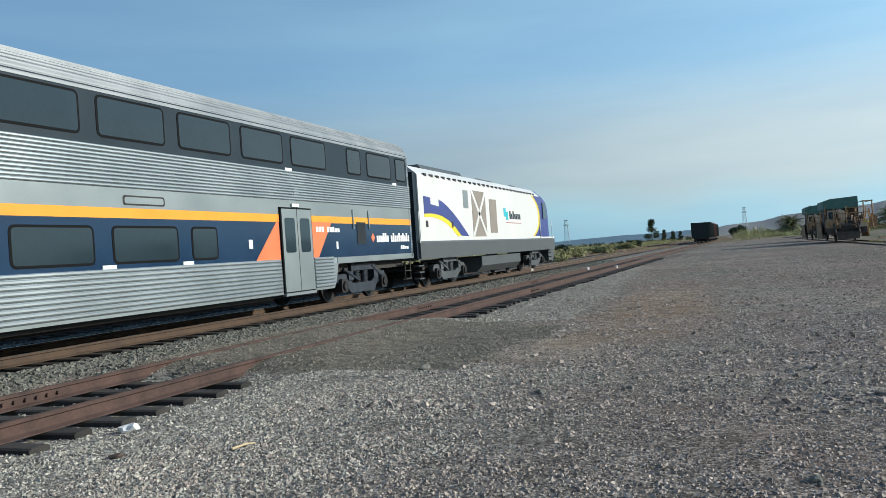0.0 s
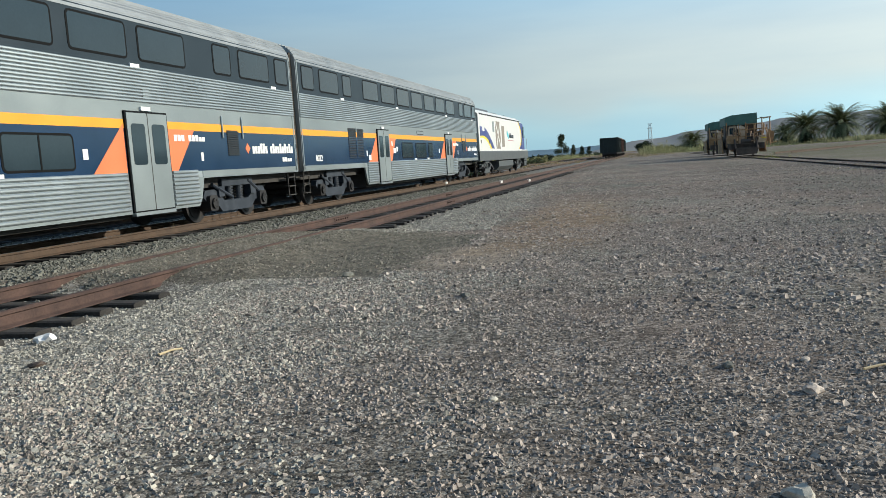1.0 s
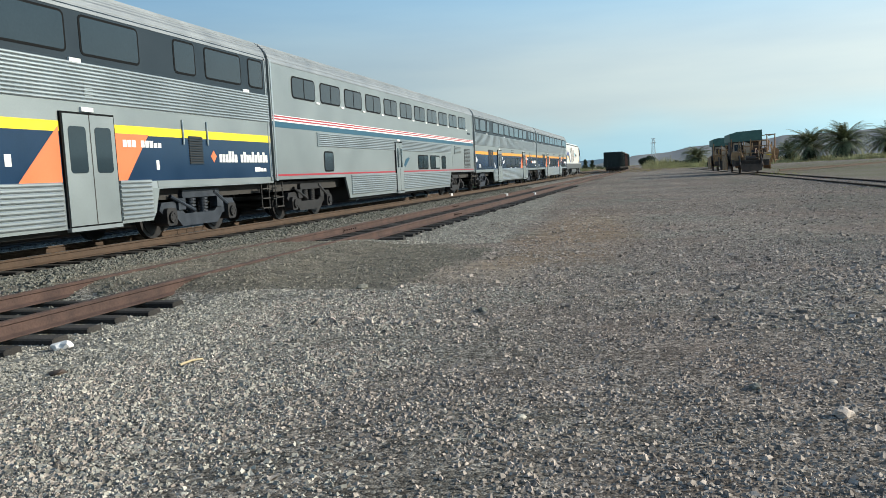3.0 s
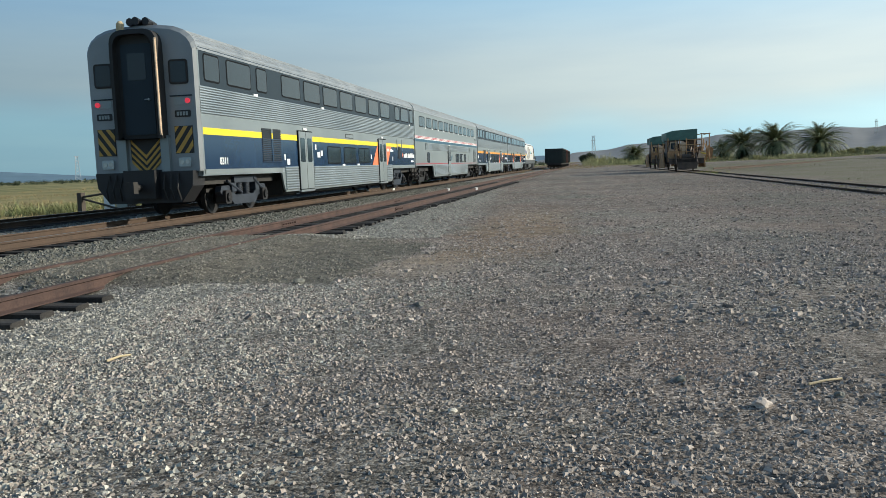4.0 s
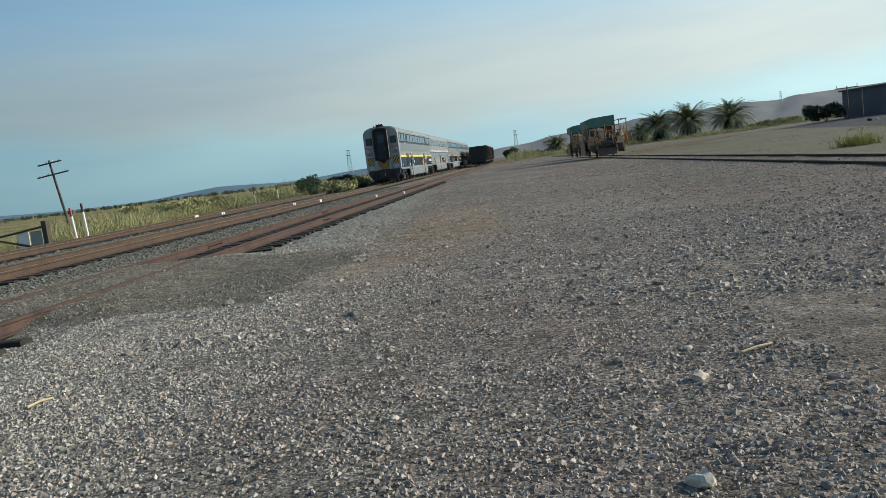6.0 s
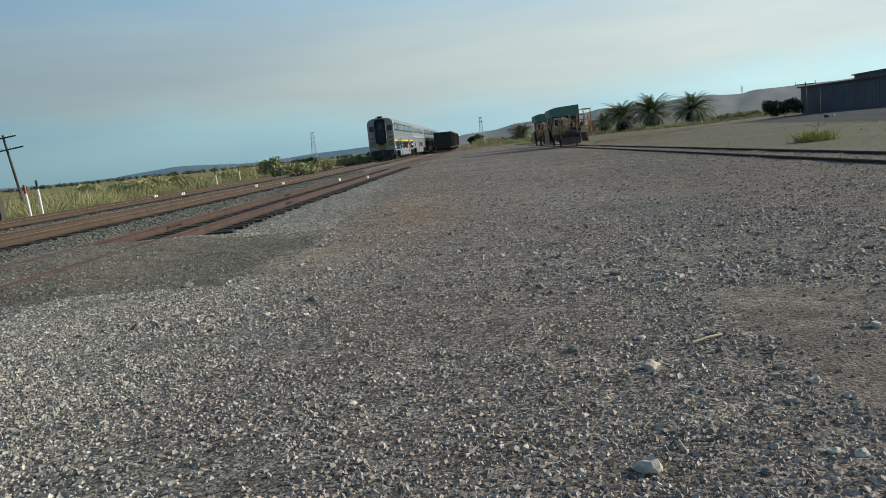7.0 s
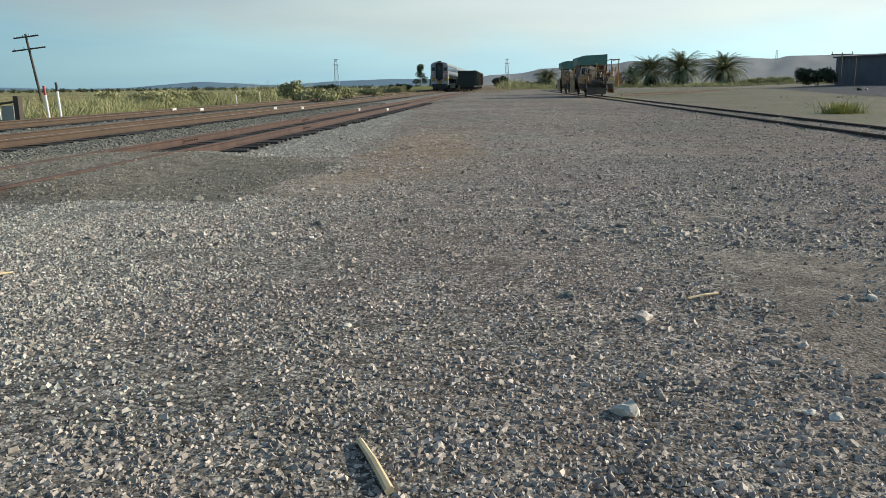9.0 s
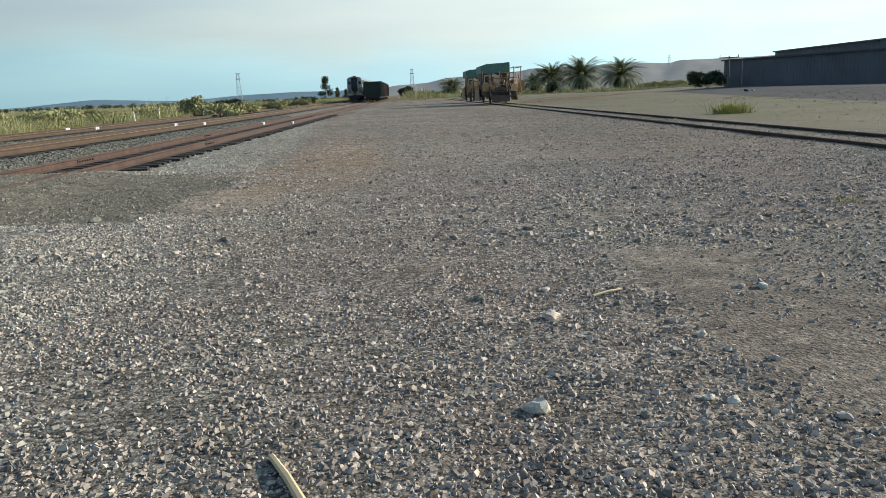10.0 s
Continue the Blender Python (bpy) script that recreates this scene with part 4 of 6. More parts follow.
            part("vent_box", bm, SILVER, t)
        for u in (0.06, L - 0.14):
            bm = B()
            side_box(bm, s, u, u + 0.06, 1.15, 4.5, 0.012)
            part("corner_post", bm, SILVER, t)
        for u in (21.5, 22.5):
            bm = B()
            cyl(bm, (s * (HW + 0.03), u, 2.05), (s * (HW + 0.02), u, 2.6), 0.022, 6)
            part("grab_rail", bm, STEEL, t)
    bm = B()
    box(bm, -1.35, 1.35, 5.9, 19.7, 0.36, 1.1)
    part("well_floor", bm, UNDER, t)
    bogie(t, 3.15)
    bogie(t, 22.5)
    end_wall(t, L, 1)
    return t


def superliner(label):
    """A bilevel car in plain silver with red, white and blue stripes."""
    L = 25.6
    t = thing("passenger_car", pose(0, 0, 0), label, "rail car", "cars of the passing train")
    base_body(t, L, STEEL_ROOF, SILVER, 1.18)
    for s in (1, -1):
        bm = B()
        prism(bm, [(5.2, 1.2), (5.55, 0.45), (19.6, 0.45), (20.0, 1.2)], s * (HW - 0.05), s * (HW + 0.004), "x")
        part("skirt", bm, SILVER, t)
        part("lower_fluting", ribs(s, 5.75, 10.75, 0.55, 1.24, 0.075, 0.038), STEEL, t, "fluted stainless skirt")
        part("lower_fluting", ribs(s, 11.65, 19.45, 0.55, 1.24, 0.075, 0.038), STEEL, t, "fluted stainless skirt")
        for z, h, m in ((2.93, 0.04, RED), (2.855, 0.04, RED), (2.645, 0.16, STRIPE_BLUE), (1.28, 0.05, RED)):
            bm = B()
            side_box(bm, s, 0.03, L - 0.03, z, z + h, 0.005)
            part("stripe", bm, m, t)
        bm = B()
        side_box(bm, s, 0.03, L - 0.03, 2.81, 2.99, 0.003)
        part("stripe", bm, WHITE, t)
        part("upper_fluting", ribs(s, 3.0, 20.05, 2.16, 2.60, 0.066, 0.034), STEEL, t, "fluted stainless band")
        for k in range(11):
            pane(t, s, 1.43 + 2.067 * k, 3.01 + 2.067 * k, 3.58, 4.14, 0.10, slider=True)
            bm = B()
            side_box(bm, s, 3.10 + 2.067 * k, 3.35 + 2.067 * k, 3.48, 3.54, 0.02)
            part("gutter_clip", bm, WHITE, t)
        for u, v, sl in ((14.05, 15.62, True), (16.07, 17.70, True), (18.17, 18.90, False), (3.5, 4.2, False)):
            pane(t, s, u, v, 1.42, 1.98, 0.08, slider=sl)
        bm = B()
        prism(bm, rounded(16.97, 17.68, 1.44, 1.96, 0.05), s * (HW - 0.02), s * (HW + 0.020), "x")
        part("window_blind", bm, SILVER, t, "pale blind drawn behind the pane")
        louvre(t, s, 23.1, 24.6, 1.38, 2.45, SILVER, 14, False)
        part("vent_panel", ribs(s, 20.85, 22.3, 2.14, 2.56, 0.07, 0.03), SILVER, t)
        bm = B()
        side_box(bm, s, 20.4, 21.5, 1.42, 2.02, 0.008)
        part("hatch", bm, SILVER, t)
        door(t, s, 10.75, 11.6, 0.52, 2.48)
        decal(t, s, [(11.9, 1.55), (12.1, 1.5), (12.75, 1.86), (12.6, 1.9), (12.2, 1.82)], STRIPE_BLUE, "emblem", "small blue emblem", 0.010)
        bars(t, s, 24.1, 24.8, 3.28, 3.4, 5, BAND, "marking", "small dark marking bars", 8)
        for u in (0.06, L - 0.14):
            bm = B()
            side_box(bm, s, u, u + 0.08, 1.15, 4.45, 0.018)
            part("corner_post", bm, STEEL, t)
    bm = B()
    box(bm, -1.35, 1.35, 5.9, 19.3, 0.36, 1.15)
    part("well_floor", bm, UNDER, t)
    bogie(t, 2.9, 2.6, WHEEL)
    bogie(t, 22.0, 2.6, WHEEL)
    end_wall(t, 0, -1)
    end_wall(t, L, 1)
    return t


def striped(panel, x0, x1, z0, z1, y, n, slope):
    """Slanting stripes clipped to a rectangle, black and yellow by turns, just outside the plane y."""
    w = (x1 - x0 + abs(slope) * (z1 - z0)) / n
    for i in range(n):
        a = x0 - max(slope, 0) * (z1 - z0) + i * w
        poly = [(a, z0), (a + w, z0), (a + w + slope * (z1 - z0), z1), (a + slope * (z1 - z0), z1)]
        for lim, sign in ((x0, 1), (x1, -1)):
            out = []
            for p, q in zip(poly, poly[1:] + poly[:1]):
                ip, iq = sign * (p[0] - lim) >= 0, sign * (q[0] - lim) >= 0
                if ip:
                    out.append(p)
                if ip != iq:
                    f = (lim - p[0]) / (q[0] - p[0])
                    out.append((lim, p[1] + f * (q[1] - p[1])))
            poly = out
            if len(poly) < 3:
                break
        if len(poly) >= 3:
            part("stripe", prism(B(), poly, y, y - 0.012, "y"), BLACK if i % 2 else HAZARD_Y, panel)


def cab_end(t):
    """The driving end of the last car: rounded mask, gangway door, lamps, warning stripes, pilot."""
    bm = B()
    pts = [(x, z + 0.035) for x, z in shell_profile(1.2, -0.04)]
    prism(bm, pts, -0.10, 0.0, "y")
    for v in bm.verts:
        if v.co.y < -0.05:
            v.co.x *= 0.955
            v.co.z = 1.2 + (v.co.z - 1.2) * 0.975
    mask = part("cab_mask", bm, REAR_GREY, t, "silver grey cab end")
    outer = [(-0.68, 2.12), (0.68, 2.12)] + [(0.68 * math.copysign(abs(math.cos(a)) ** 0.5, math.cos(a)), 4.40 + 0.56 * math.sin(a) ** 0.6) for a in [math.pi * k / 14 for k in range(15)]]
    inner = [(x * 0.83, 2.12 + (z - 2.12) * 0.955) for x, z in outer]
    bm = B()
    loops = [[bm.verts.new((x, y, z)) for x, z in ring] for ring, y in ((outer, -0.05), (outer, -0.40), (inner, -0.44), (inner, -0.24))]
    for a, b in zip(loops, loops[1:]):
        for k in range(len(outer)):
            bm.faces.new((a[k], a[(k + 1) % len(outer)], b[(k + 1) % len(outer)], b[k]))
    bm.faces.new(loops[-1])
    bmesh.ops.recalc_face_normals(bm, faces=bm.faces[:])
    part("gangway", bm, RUBBER, t, "dark arched gangway shroud around the end door")
    bm = B()
    prism(bm, rounded(-0.44, 0.44, 2.24, 4.60, 0.06), -0.24, -0.265, "y")
    part("gangway_door", bm, BAND, t, "closed dark end door")
    bm = B()
    cyl(bm, (0.30, -0.265, 3.15), (0.30, -0.31, 3.15), 0.03, 8)
    cyl(bm, (0.30, -0.30, 3.15), (0.18, -0.30, 3.15), 0.015, 6)
    part("door_handle", bm, STEEL, t)
    bm = B()
    prism(bm, rounded(-0.26, 0.26, 3.66, 4.36, 0.06), -0.262, -0.275, "y")
    part("gangway_window", bm, GLASS, t)
    bm = B()
    box(bm, 0.63, 0.68, -0.44, -0.40, 2.2, 4.7)
    cyl(bm, (0.66, -0.45, 2.25), (0.66, -0.45, 4.65), 0.025, 8)
    part("gangway_post", bm, MACH_TAN, t, "pale worn gangway post")
    for s in (-1, 1):
        bm = B()
        prism(bm, rounded(*sorted((s * 0.82, s * 1.36)), 3.52, 4.16, 0.08), -0.10, -0.125, "y")
        w = part("cab_window", bm, RUBBER, t)
        bm = B()
        prism(bm, rounded(*sorted((s * 0.87, s * 1.31)), 3.57, 4.11, 0.06), -0.12, -0.130, "y")
        part("pane", bm, GLASS, w)
        bm = B()
        cyl(bm, (s * 1.31, -0.10, 3.08), (s * 1.31, -0.15, 3.08), 0.068, 16)
        part("marker_lamp", bm, LAMP_RED, t, "lit red marker lamp")
        bm = B()
        prism(bm, rounded(*sorted((s * 0.90, s * 1.42)), 2.98, 3.18, 0.03), -0.10, -0.118, "y")
        part("lamp_plate", bm, SILVER, t)
        bm = B()
        prism(bm, rounded(*sorted((s * 0.92, s * 1.36)), 2.66, 2.84, 0.03), -0.10, -0.13, "y")
        nb = part("number_board", bm, BLACK, t, "dark number board")
        bm = B()
        for k in range(4):
            box(bm, s * 1.14 - 0.16 + k * 0.085, s * 1.14 - 0.10 + k * 0.085, -0.136, -0.129, 2.70, 2.80)
        part("number_bar", bm, SILVER, nb)
        bm = B()
        box(bm, *sorted((s * 0.87, s * 1.39)), -0.112, -0.10, 1.71, 2.43)
        wp = part("warning_panel", bm, BLACK, t, "yellow and black warning stripes")
        striped(wp, *sorted((s * 0.88, s * 1.38)), 1.72, 2.42, -0.112, 8, 0.75 * s)
        bm = B()
        prism(bm, rounded(*sorted((s * 0.95, s * 1.30)), 1.36, 1.60, 0.04), -0.10, -0.15, "y")
        hl = part("headlamp", bm, STEEL, t)
        bm = B()
        for d in (-0.085, 0.085):
            cyl(bm, (s * 1.125 + d, -0.15, 1.48), (s * 1.125 + d, -0.16, 1.48), 0.07, 14)
        part("lens", bm, LENS, hl)
        bm = B()
        box(bm, *sorted((s * 0.50, s * 0.74)), -0.24, -0.05, 1.1, 2.2)
        part("post", bm, SILVER, t)
        bm = B()
        box(bm, *sorted((s * 0.8, s * 1.44)), -0.115, -0.09, 3.20, 3.235)
        part("trim_strip", bm, BAND, t)
    bm = B()
    prism(bm, [(-0.44, 2.12), (0.44, 2.12), (0.44, 1.60), (0, 1.18), (-0.44, 1.60)], -0.10, -0.11, "y")
    wp = part("warning_panel", bm, BLACK, t, "yellow and black warning chevrons")
    for k in range(7):
        z = 2.12 - k * 0.088
        for s in (-1, 1):
            if k % 2 == 0:
                part("stripe", prism(B(), [(0, z - 0.42), (s * 0.42, z), (s * 0.42, z - 0.088), (0, z - 0.508)], -0.108, -0.122, "y"), HAZARD_Y, wp)
    bm = B()
    prism(bm, [(-1.42, 1.25), (1.42, 1.25), (1.38, 0.85), (1.05, 0.42), (-1.05, 0.42), (-1.38, 0.85)], -0.30, 0.35, "y")
    box(bm, -0.45, 0.45, -0.55, 0.1, 0.55, 1.30)
    part("pilot", bm, BLACK, t, "black plough and coupler pocket")
    bm = B()
    cyl(bm, (0, -0.5, 0.85), (0, -0.95, 0.85), 0.10, 10)
    box(bm, -0.14, 0.14, -1.05, -0.85, 0.70, 1.0)
    part("coupler", bm, UNDER, t)
    for s in (-1, 1):
        bm = B()
        for k in range(3):
            x = s * (0.6 + 0.2 * k)
            cyl(bm, (x, -0.3, 1.2), (x + s * 0.03, -0.46, 0.8), 0.025, 6)
            cyl(bm, (x + s * 0.03, -0.46, 0.8), (x + s * 0.06, -0.35, 0.5), 0.025, 6)
        part("brake_hose", bm, RUBBER, t)
    bm = B()
    for x, y in ((-0.22, 0.1), (0.0, 0.0), (0.22, 0.12), (0.1, 0.3)):
        cyl(bm, (x, y + 0.35, 5.2), (x, y - 0.18, 5.2), 0.04, 8, 0.11)
    box(bm, -0.3, 0.3, 0.2, 0.5, 5.0, 5.18)
    part("horn", bm, BLACK, t, "cluster of black roof horns")
    bm = B()
    cyl(bm, (-0.45, -0.16, 4.95), (-0.45, -0.16, 5.16), 0.10, 12)
    cyl(bm, (-0.45, -0.16, 5.16), (-0.45, -0.16, 5.22), 0.10, 12, 0.05)
    part("beacon", bm, WOOD_DRY, t)


def locomotive():
    L = 21.3
    t = thing("locomotive", pose(0, 0, 0), "white and blue diesel locomotive with grey underframe", "locomotive")
    w = 1.50
    prof = [(w, 1.68), (w, 3.98), (w - 0.12, 4.10), (w - 0.42, 4.34), (w - 0.85, 4.46), (0, 4.50), (-w + 0.85, 4.46), (-w + 0.42, 4.34), (-w + 0.12, 4.10), (-w, 3.98), (-w, 1.68)]
    bm = B()
    prism(bm, prof, 0.55, 17.9, "y")
    part("body", bm, WHITE_B, t, "white hood with blue swoosh")
    bm = B()
    secs = [(17.9, 1.0, 4.50), (18.8, 0.985, 4.48), (19.7, 0.95, 4.22), (20.5, 0.88, 3.72), (21.2, 0.78, 3.25), (21.7, 0.62, 2.85)]
    rings = []
    for y, sc, top in secs:
        rings.append([bm.verts.new((x * sc, y, 1.30 + (z - 1.68) * (top - 1.30) / 2.82)) for x, z in prof])
    for a, b in zip(rings, rings[1:]):
        for i in range(len(prof)):
            bm.faces.new((a[i], a[(i + 1) % len(prof)], b[(i + 1) % len(prof)], b[i]))
    bm.faces.new(rings[-1])
    bm.faces.new(rings[0][::-1])
    bmesh.ops.recalc_face_normals(bm, faces=bm.faces[:])
    part("cab", bm, LOCO_BLUE, t, "blue streamlined cab")
    bm = B()
    prism(bm, [(-1.53, 1.02), (1.53, 1.02), (1.53, 1.60), (1.50, 1.68), (-1.50, 1.68), (-1.53, 1.60)], 0.4, 21.0, "y")
    part("frame", bm, LOCO_GREY, t)
    bm = B()
    prism(bm, [(20.4, 0.35), (21.5, 0.35), (21.9, 0.8), (21.9, 1.35), (20.9, 1.5), (20.4, 1.3)], -1.25, 1.25, "x")
    part("pilot", bm, LOCO_GREY, t)
    bm = B()
    prism(bm, [(-1.49, 1.66), (1.49, 1.66), (1.49, 1.74), (-1.49, 1.74)], 0.5, 21.05, "y")
    for v in bm.verts:
        v.co.x *= 1.012
    part("sill_stripe", bm, WHITE_B, t)
    bm = B()
    prism(bm, [(-1.42, 0.95), (1.42, 0.95), (1.42, 0.55), (1.15, 0.28), (-1.15, 0.28), (-1.42, 0.55)], 7.4, 13.6, "y")
    part("fuel_tank", bm, LOCO_GREY, t)
    for s in (1, -1):
        X0, X1 = s * (w - 0.02), s * (w + 0.010)

        def patch(pts, material, name, label="", extra=0.0):
            bm = B()
            prism(bm, pts, X0, X1 + s * extra, "x")
            return part(name, bm, material, t, label)
        us = [k / 12 for k in range(13)]
        up = [(2.5 + 3.2 * u, 3.18 - 0.25 * u - 1.12 * u ** 1.5) for u in us]
        lo = [(1.0 + 3.75 * u, 2.62 + 0.10 * math.sin(u * 2.2) - 0.86 * u ** 2.4) for u in us]
        edge = [(1.0 + 3.35 * u, 2.50 + 0.08 * math.sin(u * 2.2) - 0.76 * u ** 2.2) for u in us]
        patch([(1.0, 3.25), (1.65, 3.22), (1.65, 2.98), (2.5, 2.92)] + [(y, max(z, 1.78)) for y, z in up] + [(y, max(z, 1.77)) for y, z in reversed(lo)], LOCO_BLUE, "swoosh", "dark blue swoosh")
        patch([(y, z - 0.004) for y, z in lo] + list(reversed(edge)), YELLOW, "swoosh_edge", "yellow swoosh edge", -0.003)
        patch([(6.3, 1.80), (8.15, 1.80), (8.15, 3.72), (6.3, 3.72)], TAN, "grille", "tan radiator grille with white cross")
        for a, b in (((6.3, 1.80), (8.15, 3.72)), ((8.15, 1.80), (6.3, 3.72))):
            d = 0.13
            patch([(a[0] - d, a[1]), (a[0] + d, a[1]), (b[0] + d, b[1]), (b[0] - d, b[1])], WHITE_B, "grille_cross", "", 0.006)
        patch([(8.7, 1.95), (9.75, 1.95), (9.75, 3.45), (8.7, 3.45)], TAN, "grille")
        patch([(5.25, 2.95), (5.85, 2.95), (5.85, 3.68), (5.25, 3.68)], SILVER, "grille")
        patch([(10.9, 2.72), (11.25, 2.72), (11.25, 3.12), (10.9, 3.12)], TEAL, "emblem", "teal square emblem")
        patch([(11.27, 2.56), (11.6, 2.56), (11.6, 2.95), (11.27, 2.95)], TEAL, "emblem", "teal square emblem")
        for k in range(7):
            bm = B()
            box(bm, *sorted((X0, X1)), 11.85 + k * 0.29, 12.06 + k * 0.29, 2.62, 2.88 + (0.12 if k in (0, 2) else 0))
            part("marking", bm, BAND, t, "dark marking bars")
        bm = B()
        box(bm, *sorted((X0, X1)), 11.2, 13.9, 2.42, 2.45)
        part("marking", bm, RED, t)
        rim = [(17.86 - 1.35 * abs(v) ** 2.4, 2.86 + 1.08 * v) for v in [-1 + k / 6 for k in range(13)]]
        patch(rim + [(17.9, 3.94), (17.9, 1.78)], LOCO_BLUE, "cab_panel")
        patch([(y - 0.30, z) for y, z in rim] + list(reversed(rim)), YELLOW, "cab_edge", "yellow edge", -0.002)
        patch([(18.6, 2.75), (19.4, 2.75), (19.2, 3.65), (18.6, 3.65)], GLASS, "cab_window", "", 0.02)
        bm = B()
        for k in range(26):
            box(bm, *sorted((s * 1.40, s * 1.51)), 1.2 + k * 0.62, 1.44 + k * 0.62, 3.97, 4.07)
        part("hood_louvres", bm, RUBBER, t, "row of dark hood vents")
        for y in (1.2, 3.8):
            bm = B()
            box(bm, *sorted((X0, X1 + s * 0.004)), y - 0.1, y + 0.1, 2.15, 2.38)
            part("latch", bm, BLACK, t)
        bm = B()
        for y in (0.35, 17.7, 20.4):
            cyl(bm, (s * 1.54, y, 1.6), (s * 1.54, y, 2.7), 0.02, 6)
        part("handrail", bm, STEEL, t)
        bm = B()
        for q in range(4):
            for y in (0.4, 20.2):
                box(bm, *sorted((s * 1.30, s * 1.52)), y - 0.22, y + 0.22, 0.35 + q * 0.22, 0.39 + q * 0.22)
        part("step_ladder", bm, LOCO_GREY, t)
    for hw, y0, y1, top in ((1.0, 2.2, 6.8, 4.53), (0.7, 10.0, 12.2, 4.54), (0.5, 16.4, 17.2, 4.60)):
        bm = B()
        prism(bm, [(-hw, 4.36), (hw, 4.36), (hw - 0.12, top), (-hw + 0.12, top)], y0, y1, "y")
        part("roof_hatch", bm, LOCO_GREY, t)
    bm = B()
    box(bm, -1.45, 1.45, 0.25, 0.55, 1.0, 4.05)
    part("rear_wall", bm, BAND, t)
    bogie(t, 3.9, 2.9, LOCO_GREY)
    bogie(t, 17.2, 2.9, LOCO_GREY)
    return t


TRAIN_X = MAIN
cab_car = bilevel_car(YELLOW, False, "8311", "silver and navy bilevel cab car with yellow stripe, red tail lamps")
cab_end(cab_car)
liner = superliner("silver bilevel coach with red, white and blue stripes")
coach_rear = bilevel_car(ORANGE, False, "8206", "silver and navy bilevel coach with orange stripe and scuffed end")
end_wall(coach_rear, 0, -1)
decal(coach_rear, 1, [(0.16, 1.76), (0.34, 1.70), (0.42, 1.78), (0.58, 1.77), (0.56, 1.86), (0.66, 1.91), (0.44, 1.94), (0.5, 2.0), (0.30, 1.98), (0.27, 2.10), (0.19, 2.05)], WHITE, "scuff", "torn patch of white paint", 0.010)
coach_front = bilevel_car(ORANGE, True, "8022", "silver and navy bilevel coach with orange stripe and door wedges")
end_wall(coach_front, 0, -1)
loco = locomotive()
CONSIST = ((cab_car, 0.1), (liner, 26.0), (coach_rear, 51.95), (coach_front, 78.1), (loco, 104.2))


# ---- the far side, the yard's edge and the distance ----
def at(az, rng):
    a = radians(az)
    return rng * math.sin(a), rng * math.cos(a)


def hopper_wagon(x, y, label, material):
    """A high-sided wagon on its trucks, seen end on."""
    t = thing("hopper_wagon", pose(x, y, RAIL_TOP["siding"]), label, "rail wagon", "wagons on the siding")
    L, w = 14.5, 1.58
    bm = B()
    box(bm, -w, w, 0.3, L - 0.3, 1.0, 3.55)
    part("body", bm, material, t)
    bm = B()
    for s in (-1, 1):
        box(bm, *sorted((s * (w - 0.08), s * (w + 0.08))), 0.25, L - 0.25, 3.5, 3.68)
    for u in (0.25, L - 0.41):
        box(bm, -w - 0.08, w + 0.08, u, u + 0.16, 3.5, 3.68)
    part("top_rim", bm, material, t)
    bm = B()
    for k in range(12):
        u = 0.6 + k * (L - 1.2) / 11
        for s in (-1, 1):
            box(bm, *sorted((s * w, s * (w + 0.13))), u - 0.07, u + 0.07, 1.0, 3.5)
    for xx in (-1.1, -0.4, 0.4, 1.1):
        box(bm, xx - 0.06, xx + 0.06, 0.18, 0.32, 1.0, 3.5)
    part("side_posts", bm, material, t)
    bm = B()
    box(bm, -1.3, 1.3, 0.0, L, 0.72, 1.02)
    cyl(bm, (0, -0.5, 0.85), (0, 0.1, 0.85), 0.12, 8)
    part("underframe", bm, UNDER, t)
    bm = B()
    for q in range(7):
        box(bm, 1.0, 1.45, 0.12, 0.16, 1.15 + q * 0.33, 1.19 + q * 0.33)
    for xx in (1.0, 1.45):
        cyl(bm, (xx, 0.13, 1.0), (xx, 0.13, 3.5), 0.02, 6)
    part("ladder", bm, material, t)
    bogie(t, 2.0, 1.8, UNDER)
    bogie(t, L - 2.0, 1.8, UNDER)
    return t


hopper_wagon(SIDING, 148, "dark brown high-sided wagon parked on the siding", WAGON)
hopper_wagon(SIDING, 163.5, "rust red high-sided wagon parked behind another", WAGON_RUST)
hopper_wagon(SIDING, 179, "dark brown high-sided wagon at the end of the row", WAGON)


